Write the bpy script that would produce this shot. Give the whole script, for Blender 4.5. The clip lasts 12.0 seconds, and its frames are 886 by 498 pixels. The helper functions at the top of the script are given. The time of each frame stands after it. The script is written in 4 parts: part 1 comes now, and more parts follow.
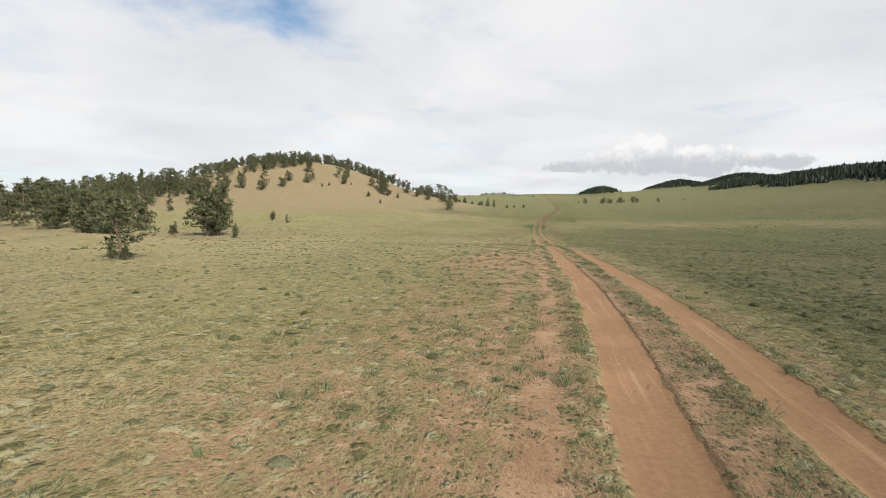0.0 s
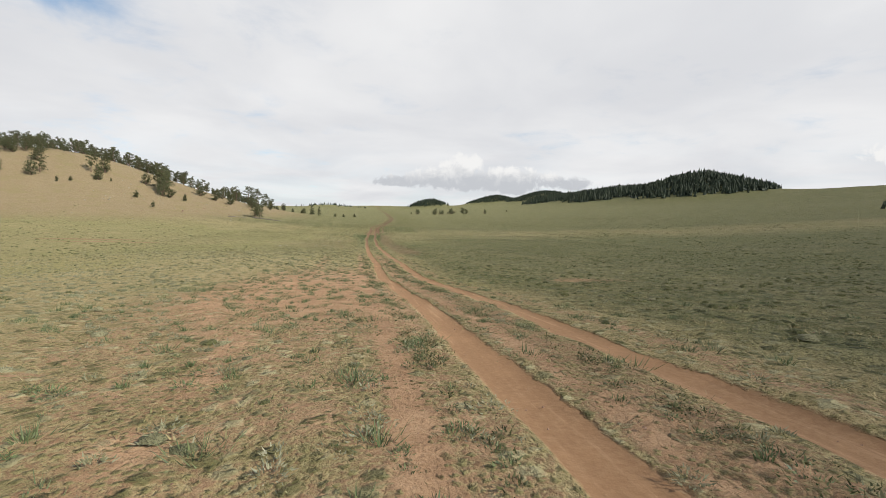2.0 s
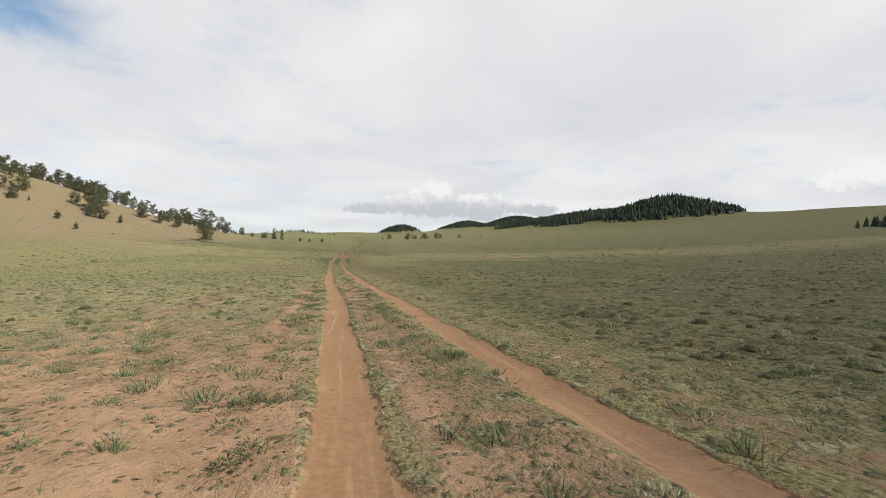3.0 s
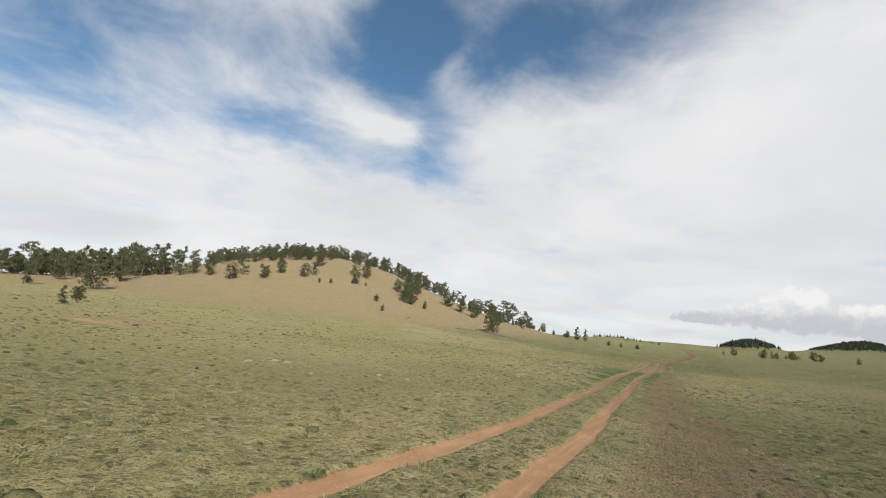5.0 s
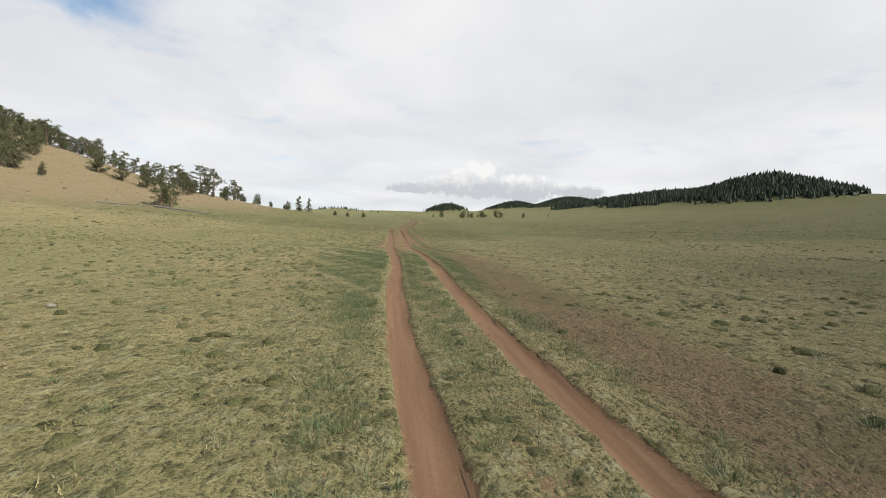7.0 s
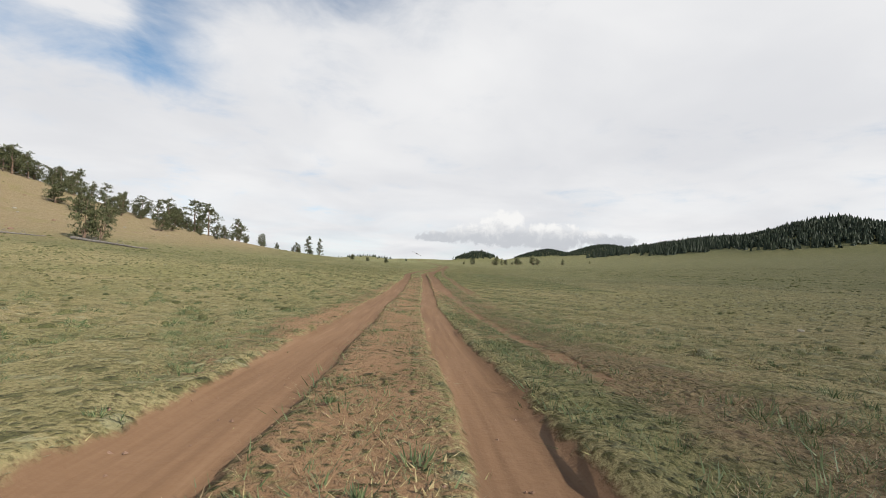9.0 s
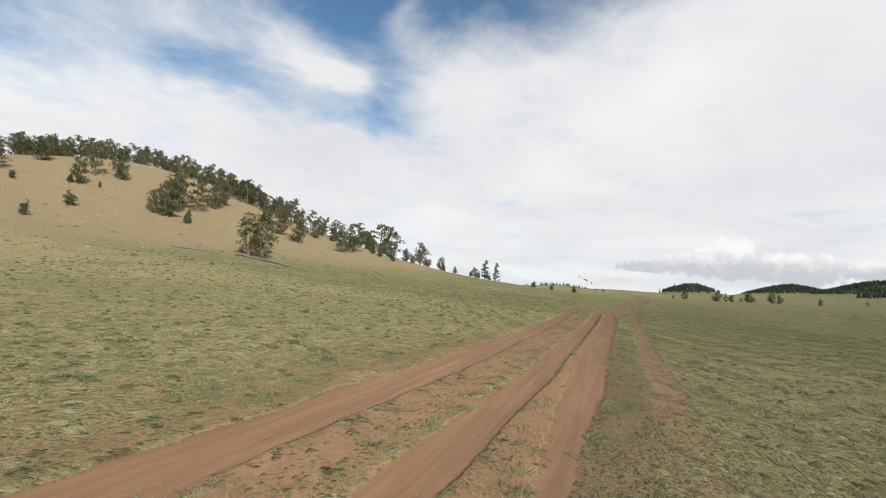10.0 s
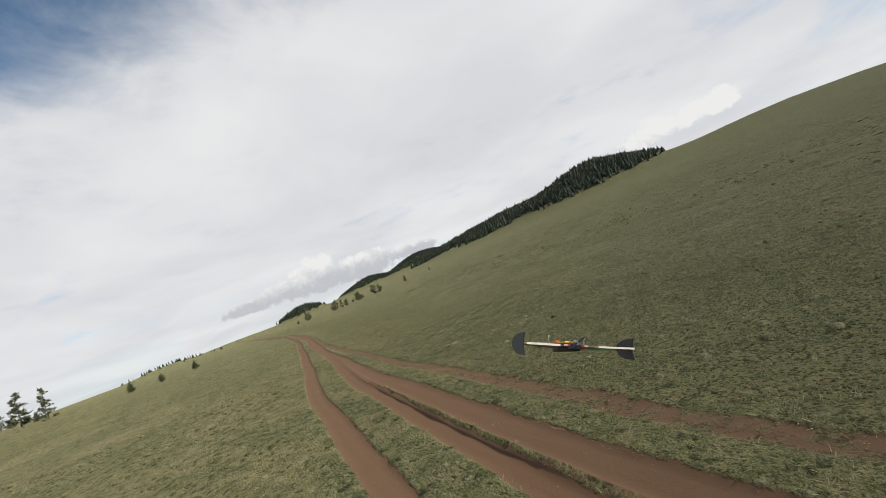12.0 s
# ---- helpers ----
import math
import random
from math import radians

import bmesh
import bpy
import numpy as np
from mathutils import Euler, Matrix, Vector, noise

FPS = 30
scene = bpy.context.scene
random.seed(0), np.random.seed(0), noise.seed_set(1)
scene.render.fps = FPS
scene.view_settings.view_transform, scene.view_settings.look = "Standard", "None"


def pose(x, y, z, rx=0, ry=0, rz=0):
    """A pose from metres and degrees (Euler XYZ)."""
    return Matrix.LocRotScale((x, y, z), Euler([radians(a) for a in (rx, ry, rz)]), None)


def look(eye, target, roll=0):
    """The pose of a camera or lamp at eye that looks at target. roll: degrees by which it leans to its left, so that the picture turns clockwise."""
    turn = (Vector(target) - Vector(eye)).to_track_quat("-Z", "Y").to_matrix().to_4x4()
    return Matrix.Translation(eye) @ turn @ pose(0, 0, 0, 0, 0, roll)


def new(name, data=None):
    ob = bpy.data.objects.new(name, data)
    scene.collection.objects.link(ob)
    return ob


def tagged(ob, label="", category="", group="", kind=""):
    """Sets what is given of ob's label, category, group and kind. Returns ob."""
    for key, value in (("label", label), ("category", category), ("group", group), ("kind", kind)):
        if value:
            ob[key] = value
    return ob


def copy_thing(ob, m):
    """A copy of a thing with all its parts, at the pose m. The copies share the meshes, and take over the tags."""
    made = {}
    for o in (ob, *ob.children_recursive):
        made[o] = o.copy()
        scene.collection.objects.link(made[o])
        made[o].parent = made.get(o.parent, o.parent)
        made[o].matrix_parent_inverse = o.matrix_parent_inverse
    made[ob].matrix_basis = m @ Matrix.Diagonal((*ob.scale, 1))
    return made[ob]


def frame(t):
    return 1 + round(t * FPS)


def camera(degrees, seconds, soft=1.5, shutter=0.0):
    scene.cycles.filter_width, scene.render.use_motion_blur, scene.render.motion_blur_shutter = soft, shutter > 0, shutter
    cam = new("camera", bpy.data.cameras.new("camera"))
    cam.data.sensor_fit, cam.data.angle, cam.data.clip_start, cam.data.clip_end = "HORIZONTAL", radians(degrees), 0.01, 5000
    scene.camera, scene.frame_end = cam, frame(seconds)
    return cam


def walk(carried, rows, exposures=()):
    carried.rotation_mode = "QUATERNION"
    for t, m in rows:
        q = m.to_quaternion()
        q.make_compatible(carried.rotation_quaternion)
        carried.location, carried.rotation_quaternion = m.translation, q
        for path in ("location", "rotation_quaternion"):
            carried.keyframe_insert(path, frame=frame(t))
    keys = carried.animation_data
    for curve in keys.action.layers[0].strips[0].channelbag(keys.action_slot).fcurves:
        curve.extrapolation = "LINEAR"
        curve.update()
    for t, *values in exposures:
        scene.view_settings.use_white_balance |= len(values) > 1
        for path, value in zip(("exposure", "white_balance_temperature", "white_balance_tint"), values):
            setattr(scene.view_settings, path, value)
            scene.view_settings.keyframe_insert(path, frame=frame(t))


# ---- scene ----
cam = camera(90.0, 12.0, soft=0.5)
PATH = [
    (0, (0.592, 22.493, 8.652), (-0.477, 27.343, 8.073), 0.21),
    (0.5, (0.473, 30.751, 8.140), (-0.177, 35.674, 7.553), 1.69),
    (1, (0.577, 38.896, 7.203), (0.398, 43.862, 6.651), 2.87),
    (1.5, (0.323, 47.130, 6.509), (0.649, 52.099, 6.052), 2.54),
    (2, (0.143, 55.767, 6.077), (0.925, 60.688, 5.657), 1.13),
    (2.5, (0.195, 64.633, 5.195), (1.418, 69.474, 4.925), 0.54),
    (4.5, (2.505, 99.606, 2.674), (1.321, 104.433, 3.216), 4.83),
    (5, (2.847, 107.940, 2.945), (0.558, 112.301, 3.806), 5.61),
    (5.5, (1.165, 115.969, 4.302), (-1.271, 120.327, 4.028), -2.62),
    (6, (-0.320, 123.812, 4.632), (-0.760, 128.626, 3.347), -1.10),
    (6.5, (-1.451, 131.332, 2.992), (-1.063, 136.286, 2.431), 1.75),
    (8.5, (-1.005, 159.012, 1.348), (0.200, 163.863, 1.215), -0.46),
    (9, (0.098, 166.231, 0.725), (0.412, 171.218, 0.918), 2.02),
    (9.5, (1.220, 173.702, 0.270), (0.309, 178.596, 0.730), 5.98),
    (10, (2.138, 181.235, 0.975), (0.319, 185.876, 1.358), 4.46),
    (10.5, (1.817, 188.438, 1.210), (-0.345, 192.929, 1.609), 1.67),
    (11, (0.892, 195.539, 1.175), (-0.988, 200.121, 1.865), -1.50),
    (11.5, (-0.489, 202.960, 1.601), (-0.569, 207.899, 2.376), -11.47),
    (12, (-1.877, 210.284, 2.842), (0.440, 214.709, 3.063), -20.60),
]
walk(cam, [(t, look(eye, target, roll)) for t, eye, target, roll in PATH], [(0.0, 0.0), (1.5, 0.0), (2.0, -0.08), (2.5, -0.1), (4.3, -0.03), (5.0, -0.1), (5.5, -0.12), (6.2, 0.0), (8.5, -0.08), (9.0, -0.04), (9.5, 0.0), (10.5, 0.0), (11.5, -0.06), (12.0, -0.16)])

# ---- sky and sun ----
SUN_AZ, SUN_EL = radians(132), radians(33)
SUN_DIR = Vector((math.sin(SUN_AZ) * math.cos(SUN_EL), math.cos(SUN_AZ) * math.cos(SUN_EL), math.sin(SUN_EL)))
sun = new("sun", bpy.data.lights.new("sun", "SUN"))
sun.data.energy, sun.data.angle, sun.data.color = 5.0, radians(0.8), (1.0, 0.93, 0.82)
sun.matrix_world = look(SUN_DIR * 100, (0, 0, 0))


class Nodes:
    """Short calls to lay out a node tree."""

    def __init__(self, tree):
        self.tree = tree
        tree.nodes.clear()

    def add(self, kind, values=None):
        node = self.tree.nodes.new(kind)
        for key, value in (values or {}).items():
            self.put(node.inputs[key], value)
        return node

    def put(self, socket, value):
        if isinstance(value, bpy.types.NodeSocket):
            self.tree.links.new(value, socket)
        elif isinstance(value, (tuple, list)) and len(value) == 3 and socket.type == "RGBA":
            socket.default_value = (*value, 1)
        else:
            socket.default_value = value

    def math(self, op, a, b=0.0, c=0.0, clamp=False):
        node = self.add("ShaderNodeMath")
        node.operation, node.use_clamp = op, clamp
        for socket, value in zip(node.inputs, (a, b, c)):
            self.put(socket, value)
        return node.outputs[0]

    def noise(self, where, scale, detail=4.0, rough=0.55, distort=0.0):
        node = self.add("ShaderNodeTexNoise", {"Vector": where, "Scale": scale, "Detail": detail, "Roughness": rough, "Distortion": distort})
        return node.outputs["Fac"]

    def ramp(self, value, a, b, lo=0.0, hi=1.0):
        node = self.add("ShaderNodeMapRange")
        node.interpolation_type, node.clamp = "SMOOTHSTEP", True
        for key, v in zip(("Value", "From Min", "From Max", "To Min", "To Max"), (value, a, b, lo, hi)):
            self.put(node.inputs[key], v)
        return node.outputs[0]

    def mix(self, fac, a, b, blend="MIX"):
        node = self.add("ShaderNodeMix")
        node.data_type, node.blend_type = "RGBA", blend
        for socket, value in zip((node.inputs[0], node.inputs[6], node.inputs[7]), (fac, a, b)):
            self.put(socket, value)
        return node.outputs[2]


def make_sky():
    world = bpy.data.worlds.new("sky")
    world.use_nodes = True
    scene.world = world
    n = Nodes(world.node_tree)
    air = n.add("ShaderNodeTexSky")
    air.sky_type, air.sun_disc, air.sun_elevation, air.sun_rotation = "NISHITA", False, SUN_EL, SUN_AZ
    air.altitude, air.dust_density = 2300.0, 0.6
    way = n.add("ShaderNodeTexCoord").outputs["Generated"]
    xyz = n.add("ShaderNodeSeparateXYZ", {0: way}).outputs
    az = n.math("ARCTAN2", xyz[0], xyz[1])
    el = n.math("ARCSINE", xyz[2])
    deep = n.math("ADD", n.math("MAXIMUM", xyz[2], 0.0), 0.16)
    flat = n.add("ShaderNodeCombineXYZ", {0: n.math("DIVIDE", xyz[0], deep), 1: n.math("DIVIDE", xyz[1], deep), 2: 0.0}).outputs[0]
    streak = n.noise(flat, 1.1, 7.0, 0.55, 0.7)
    fine = n.noise(flat, 3.2, 6.0, 0.6, 0.4)
    warp_az = n.math("MULTIPLY_ADD", n.math("SUBTRACT", streak, 0.5), 0.34, az)
    warp_el = n.math("MULTIPLY_ADD", n.math("SUBTRACT", n.noise(flat, 1.9, 5.0, 0.6, 0.5), 0.5), 0.17, el)
    # Openings in the cloud sheet, and the white streaks drawn across them (negative gain).
    blue = 0.0
    for a, e, ra, re, slope, gain in (
        (-37, 35, 7.5, 9.5, -0.1, 1.25), (-20, 36, 15, 6.0, 0.05, 1.15), (-31, 23.5, 4.2, 5.0, 0.3, 0.6), (-44, 20.5, 14, 3.4, -0.15, 0.55), (-73, 20, 14, 5.5, 0.05, 0.75),
        (-66, 30, 16, 6.5, 0.1, 0.8), (-27, 20.5, 12, 2.6, 0.1, 0.3), (6, 39, 22, 5.5, 0.0, 0.75), (-9, 31, 16, 4.5, 0.05, 0.35), (-48, 28, 16, 7, 0.0, 0.5), (-39.5, 23.8, 5.5, 1.4, -0.1, -0.6), (-57, 26, 8, 5, 0.1, -0.4), (-29, 31.5, 2.2, 3.5, 0.5, -0.4),
    ):
        across = n.math("SUBTRACT", warp_az, radians(a))
        u = n.math("DIVIDE", across, radians(ra))
        v = n.math("DIVIDE", n.math("SUBTRACT", n.math("SUBTRACT", warp_el, radians(e)), n.math("MULTIPLY", across, slope)), radians(re))
        far = n.math("ADD", n.math("MULTIPLY", u, u), n.math("MULTIPLY", v, v))
        blue = n.math("MULTIPLY_ADD", n.math("EXPONENT", n.math("MULTIPLY", far, -1.0)), gain, blue)
    open_sky = n.math("ADD", blue, n.math("MULTIPLY", n.math("SUBTRACT", streak, 0.5), 1.5))
    open_sky = n.math("ADD", open_sky, n.math("MULTIPLY", n.math("SUBTRACT", fine, 0.5), 1.2))
    clear = n.ramp(open_sky, 0.02, 1.3, 0.0, 0.96)
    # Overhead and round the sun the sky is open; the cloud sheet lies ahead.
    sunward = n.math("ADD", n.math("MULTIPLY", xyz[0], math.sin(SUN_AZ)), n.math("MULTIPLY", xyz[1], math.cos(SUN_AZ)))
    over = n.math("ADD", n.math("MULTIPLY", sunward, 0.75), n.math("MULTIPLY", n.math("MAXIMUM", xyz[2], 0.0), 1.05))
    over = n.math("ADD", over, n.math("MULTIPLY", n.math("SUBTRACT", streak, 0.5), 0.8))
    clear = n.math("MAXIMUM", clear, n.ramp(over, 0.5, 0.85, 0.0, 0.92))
    haze = n.ramp(el, radians(1), radians(11), 0.08, 0.0)
    haze = n.math("MULTIPLY", haze, n.ramp(streak, 0.35, 0.6))
    clear = n.math("MAXIMUM", clear, haze)
    veil = n.ramp(n.noise(flat, 0.8, 5.0, 0.5, 0.3), 0.3, 0.72)
    white = n.mix(veil, (0.75, 0.76, 0.79), (0.92, 0.92, 0.925))
    low = None
    for a, e, ra, re in ((12, 3.9, 9.5, 2.1), (11.2, 5.5, 3.4, 1.9), (18, 3.7, 5.0, 2.2), (3.5, 3.7, 4.0, 1.0), (56, 5.9, 4.6, 1.9), (62, 6.3, 4.0, 1.6), (18, 3.0, 2.2, 1.6), (24, 3.6, 4.0, 1.2)):
        u = n.math("DIVIDE", n.math("SUBTRACT", az, radians(a)), radians(ra))
        v = n.math("DIVIDE", n.math("SUBTRACT", el, radians(e)), radians(re))
        v = n.math("MULTIPLY", v, n.ramp(v, -0.3, 0.1, 1.6, 1.0))
        lobe = n.math("SUBTRACT", 1.0, n.math("ADD", n.math("MULTIPLY", u, u), n.math("MULTIPLY", v, v)))
        low = lobe if low is None else n.math("MAXIMUM", low, lobe)
    puff = n.noise(way, 30.0, 8.0, 0.62, 0.4)
    body = n.ramp(n.math("ADD", n.math("MAXIMUM", low, -1.0), n.math("MULTIPLY", n.math("SUBTRACT", puff, 0.5), 3.2)), 0.0, 0.6)
    under = n.ramp(n.math("ADD", el, n.math("MULTIPLY", n.math("SUBTRACT", puff, 0.5), 0.08)), radians(3.6), radians(6.0))
    heap = n.mix(under, (0.6, 0.62, 0.655), (0.95, 0.945, 0.935))
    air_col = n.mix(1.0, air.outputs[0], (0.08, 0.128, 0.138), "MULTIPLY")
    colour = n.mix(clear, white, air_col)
    colour = n.mix(body, colour, heap)
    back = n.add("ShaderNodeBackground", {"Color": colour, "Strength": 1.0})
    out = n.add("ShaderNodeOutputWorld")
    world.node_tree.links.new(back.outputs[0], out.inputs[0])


make_sky()

# ---- materials ----
def material(name):
    mat = bpy.data.materials.new(name)
    mat.use_nodes = True
    n = Nodes(mat.node_tree)
    shader = n.add("ShaderNodeBsdfPrincipled")
    out = n.add("ShaderNodeOutputMaterial")
    mat.node_tree.links.new(shader.outputs[0], out.inputs[0])
    return mat, n, shader


def place_of(n):
    return n.add("ShaderNodeNewGeometry").outputs["Position"]


def mask(n, name):
    node = n.add("ShaderNodeAttribute")
    node.attribute_name = name
    return node.outputs["Fac"]


def bump(n, shader, height, strength, distance):
    node = n.add("ShaderNodeBump", {"Height": height, "Strength": strength, "Distance": distance})
    n.put(shader.inputs["Normal"], node.outputs[0])


def clumps(n, where, scale, wobble, low, high):
    """Scattered rounded plant cushions: height 0 to 1, and one random number for each."""
    jig = n.add("ShaderNodeTexNoise", {"Vector": where, "Scale": scale * 1.7, "Detail": 3.0, "Roughness": 0.6})
    off = n.add("ShaderNodeVectorMath", {0: jig.outputs["Color"], 1: (0.5, 0.5, 0.5)})
    off.operation = "SUBTRACT"
    more = n.add("ShaderNodeVectorMath", {0: off.outputs[0]})
    more.operation = "SCALE"
    n.put(more.inputs["Scale"], wobble / scale)
    at = n.add("ShaderNodeVectorMath", {0: where, 1: more.outputs[0]})
    cell = n.add("ShaderNodeTexVoronoi", {"Vector": at.outputs[0], "Scale": scale})
    cell.voronoi_dimensions = "2D"
    pick = n.add("ShaderNodeSeparateXYZ", {0: cell.outputs["Color"]}).outputs
    size = n.ramp(pick[0], low, high, 0.0, 1.0)
    up = n.ramp(cell.outputs["Distance"], n.math("MULTIPLY_ADD", size, 0.5, 0.12), 0.02)
    return n.math("MULTIPLY", up, size), pick[1]


def ground_material():
    mat, n, shader = material("prairie_soil_and_grass")
    p = place_of(n)
    big, mid = n.noise(p, 0.035, 4.0, 0.6, 0.6), n.noise(p, 0.22, 5.0, 0.6, 0.5)
    small, grain = n.noise(p, 2.3, 6.0, 0.65), n.noise(p, 17.0, 5.0, 0.7)
    thatch = n.noise(p, 34.0, 4.0, 0.7, 0.25)
    hummock, tone = clumps(n, p, 5.2, 1.0, 0.15, 0.9)
    tuft, tone_2 = clumps(n, p, 14.0, 1.0, 0.15, 0.8)
    # Greener ground; the shade among its rough grass is put into these colours.
    green_shade = n.math("MULTIPLY", mask(n, "green_shade"), n.math("MULTIPLY_ADD", mid, 1.1, 0.45), 0.0, True)
    # Pale litter and soil between the plants.
    litter = n.mix(n.ramp(mid, 0.35, 0.65), (0.45, 0.35, 0.185), (0.37, 0.31, 0.15))
    litter = n.mix(n.ramp(big, 0.42, 0.62, 0.0, 0.8), litter, (0.286, 0.263, 0.100))
    litter = n.mix(n.ramp(small, 0.5, 0.68, 0.0, 0.6), litter, (0.44, 0.357, 0.19))
    litter = n.mix(n.ramp(small, 0.48, 0.34, 0.0, 0.6), litter, (0.19, 0.17, 0.072))
    litter = n.mix(n.math("MULTIPLY", green_shade, 0.9), litter, n.mix(n.ramp(small, 0.35, 0.65), (0.082, 0.096, 0.036), (0.235, 0.226, 0.104)))
    # Thatch speckle, with shade between the blades and bright straw put into the colour.
    litter = n.mix(n.ramp(thatch, 0.51, 0.62, 0.0, 0.85), litter, n.mix(green_shade, (0.17, 0.137, 0.063), (0.042, 0.042, 0.016)))
    litter = n.mix(n.math("MULTIPLY", n.ramp(thatch, 0.46, 0.34, 0.0, 0.65), n.math("MULTIPLY_ADD", green_shade, -0.6, 1.0)), litter, (0.47, 0.385, 0.21))
    plant_col = n.mix(n.ramp(tone, 0.15, 0.85), (0.14, 0.134, 0.055), (0.46, 0.415, 0.24))
    plant_col = n.mix(n.math("MULTIPLY", green_shade, 0.9), plant_col, n.mix(n.ramp(tone, 0.25, 0.75), (0.03, 0.04, 0.015), (0.18, 0.177, 0.09)))
    small_col = n.mix(tone_2, n.mix(green_shade, (0.17, 0.158, 0.066), (0.075, 0.08, 0.028)), n.mix(green_shade, (0.275, 0.245, 0.104), (0.153, 0.145, 0.059)))
    green = n.mix(n.math("MULTIPLY", tuft, 0.8), litter, small_col)
    bushy = n.math("MULTIPLY", hummock, n.ramp(mid, 0.28, 0.55, 0.35, 1.0))
    green = n.mix(n.math("MULTIPLY", n.ramp(bushy, 0.05, 0.35), 0.8), green, plant_col)
    lush = n.math("MULTIPLY", mask(n, "lush"), n.ramp(mid, 0.25, 0.6))
    green = n.mix(n.math("MULTIPLY", lush, 0.45), green, n.mix(n.ramp(thatch, 0.35, 0.65), (0.38, 0.34, 0.16), (0.19, 0.185, 0.075)))
    tan = n.mix(n.ramp(small, 0.4, 0.65), (0.26, 0.194, 0.112), (0.33, 0.255, 0.155))
    tan = n.mix(n.ramp(mid, 0.46, 0.66, 0.0, 0.7), tan, (0.255, 0.21, 0.1))
    tan = n.mix(n.math("MULTIPLY", hummock, 0.6), tan, (0.17, 0.15, 0.068))
    tan = n.mix(n.ramp(thatch, 0.52, 0.66, 0.0, 0.45), tan, (0.14, 0.108, 0.056))
    base = n.mix(n.ramp(n.math("ADD", mask(n, "tan"), n.math("MULTIPLY", n.math("SUBTRACT", mid, 0.5), 1.3)), 0.15, 0.95), green, tan)
    along = n.add("ShaderNodeSeparateXYZ", {0: p}).outputs[1]
    damp = n.ramp(n.math("ADD", along, n.math("MULTIPLY", mid, 30.0)), 122.0, 162.0)
    straw = n.mix(n.ramp(thatch, 0.38, 0.6), (0.33, 0.238, 0.138), (0.115, 0.082, 0.045))
    straw = n.mix(n.ramp(small, 0.42, 0.6, 0.0, 0.6), straw, (0.255, 0.168, 0.1))
    straw = n.mix(n.ramp(mid, 0.5, 0.62, 0.0, 0.55), straw, (0.14, 0.13, 0.055))
    straw = n.mix(n.math("MULTIPLY", damp, 0.15), straw, (0.125, 0.095, 0.05))
    straw = n.mix(n.math("MULTIPLY", tuft, 0.6), straw, small_col)
    base = n.mix(n.ramp(n.math("ADD", mask(n, "dry"), n.math("MULTIPLY", n.math("SUBTRACT", small, 0.5), 1.3)), 0.35, 0.85, 0.0, 0.85), base, straw)
    red = n.mix(n.ramp(small, 0.35, 0.68), (0.3, 0.182, 0.103), (0.405, 0.261, 0.153))
    red = n.mix(n.ramp(grain, 0.52, 0.68, 0.0, 0.55), red, (0.17, 0.096, 0.053))
    red = n.mix(n.ramp(grain, 0.44, 0.3, 0.0, 0.5), red, (0.44, 0.29, 0.18))
    red = n.mix(n.ramp(mid, 0.5, 0.75, 0.0, 0.5), red, (0.36, 0.232, 0.142))
    dark = n.ramp(n.math("ADD", along, n.math("MULTIPLY", mid, 16.0)), 196.0, 222.0)
    red = n.mix(damp, red, n.mix(small, (0.2, 0.118, 0.064), (0.302, 0.187, 0.106)))
    patchy = n.math("ADD", mask(n, "bare"), n.math("MULTIPLY", n.math("SUBTRACT", small, 0.5), 0.9))
    patchy = n.math("ADD", patchy, n.math("MULTIPLY", n.math("SUBTRACT", grain, 0.5), 0.9))
    patchy = n.math("SUBTRACT", patchy, n.math("MULTIPLY", n.math("ADD", n.math("MULTIPLY", hummock, 0.35), n.math("MULTIPLY", tuft, 0.7)), 0.4))
    soil = n.ramp(patchy, 0.2, 0.55)
    # Darker ground; along the verges this is shade put into the grass colour.
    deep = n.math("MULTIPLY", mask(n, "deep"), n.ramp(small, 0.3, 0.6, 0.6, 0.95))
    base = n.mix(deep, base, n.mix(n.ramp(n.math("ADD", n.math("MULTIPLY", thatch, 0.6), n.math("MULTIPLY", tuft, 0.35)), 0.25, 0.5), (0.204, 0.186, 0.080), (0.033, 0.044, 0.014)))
    base = n.mix(soil, base, n.mix(n.math("MULTIPLY", dark, 0.8), red, (0.137, 0.082, 0.046)))
    packed = n.mix(n.ramp(grain, 0.35, 0.7), (0.235, 0.133, 0.069), (0.29, 0.174, 0.094))
    packed = n.mix(damp, packed, n.mix(grain, (0.16, 0.092, 0.052), (0.22, 0.132, 0.076)))
    packed = n.mix(n.ramp(n.noise(p, 0.9, 4.0, 0.6), 0.45, 0.7, 0.0, 0.6), packed, n.mix(damp, (0.353, 0.205, 0.108), (0.184, 0.107, 0.058)))
    stretch = n.add("ShaderNodeMapping", {"Vector": p, "Scale": (9.0, 0.35, 1.0)}).outputs[0]
    tread = n.noise(stretch, 1.0, 5.0, 0.65, 0.3)
    packed = n.mix(n.ramp(tread, 0.42, 0.66, 0.0, 0.55), packed, n.mix(damp, (0.245, 0.142, 0.075), (0.125, 0.073, 0.041)))
    packed = n.mix(n.ramp(tread, 0.46, 0.3, 0.0, 0.45), packed, n.mix(damp, (0.451, 0.294, 0.173), (0.26, 0.165, 0.098)))
    ragged = n.math("MULTIPLY_ADD", n.math("SUBTRACT", small, 0.5), 1.2, n.math("MULTIPLY", n.math("SUBTRACT", grain, 0.5), 0.5))
    edge = n.math("ADD", mask(n, "rut"), ragged)
    worn = n.ramp(edge, 0.32, 0.72)
    base = n.mix(worn, base, n.mix(n.math("MULTIPLY", dark, 0.85), packed, (0.127, 0.074, 0.041)))
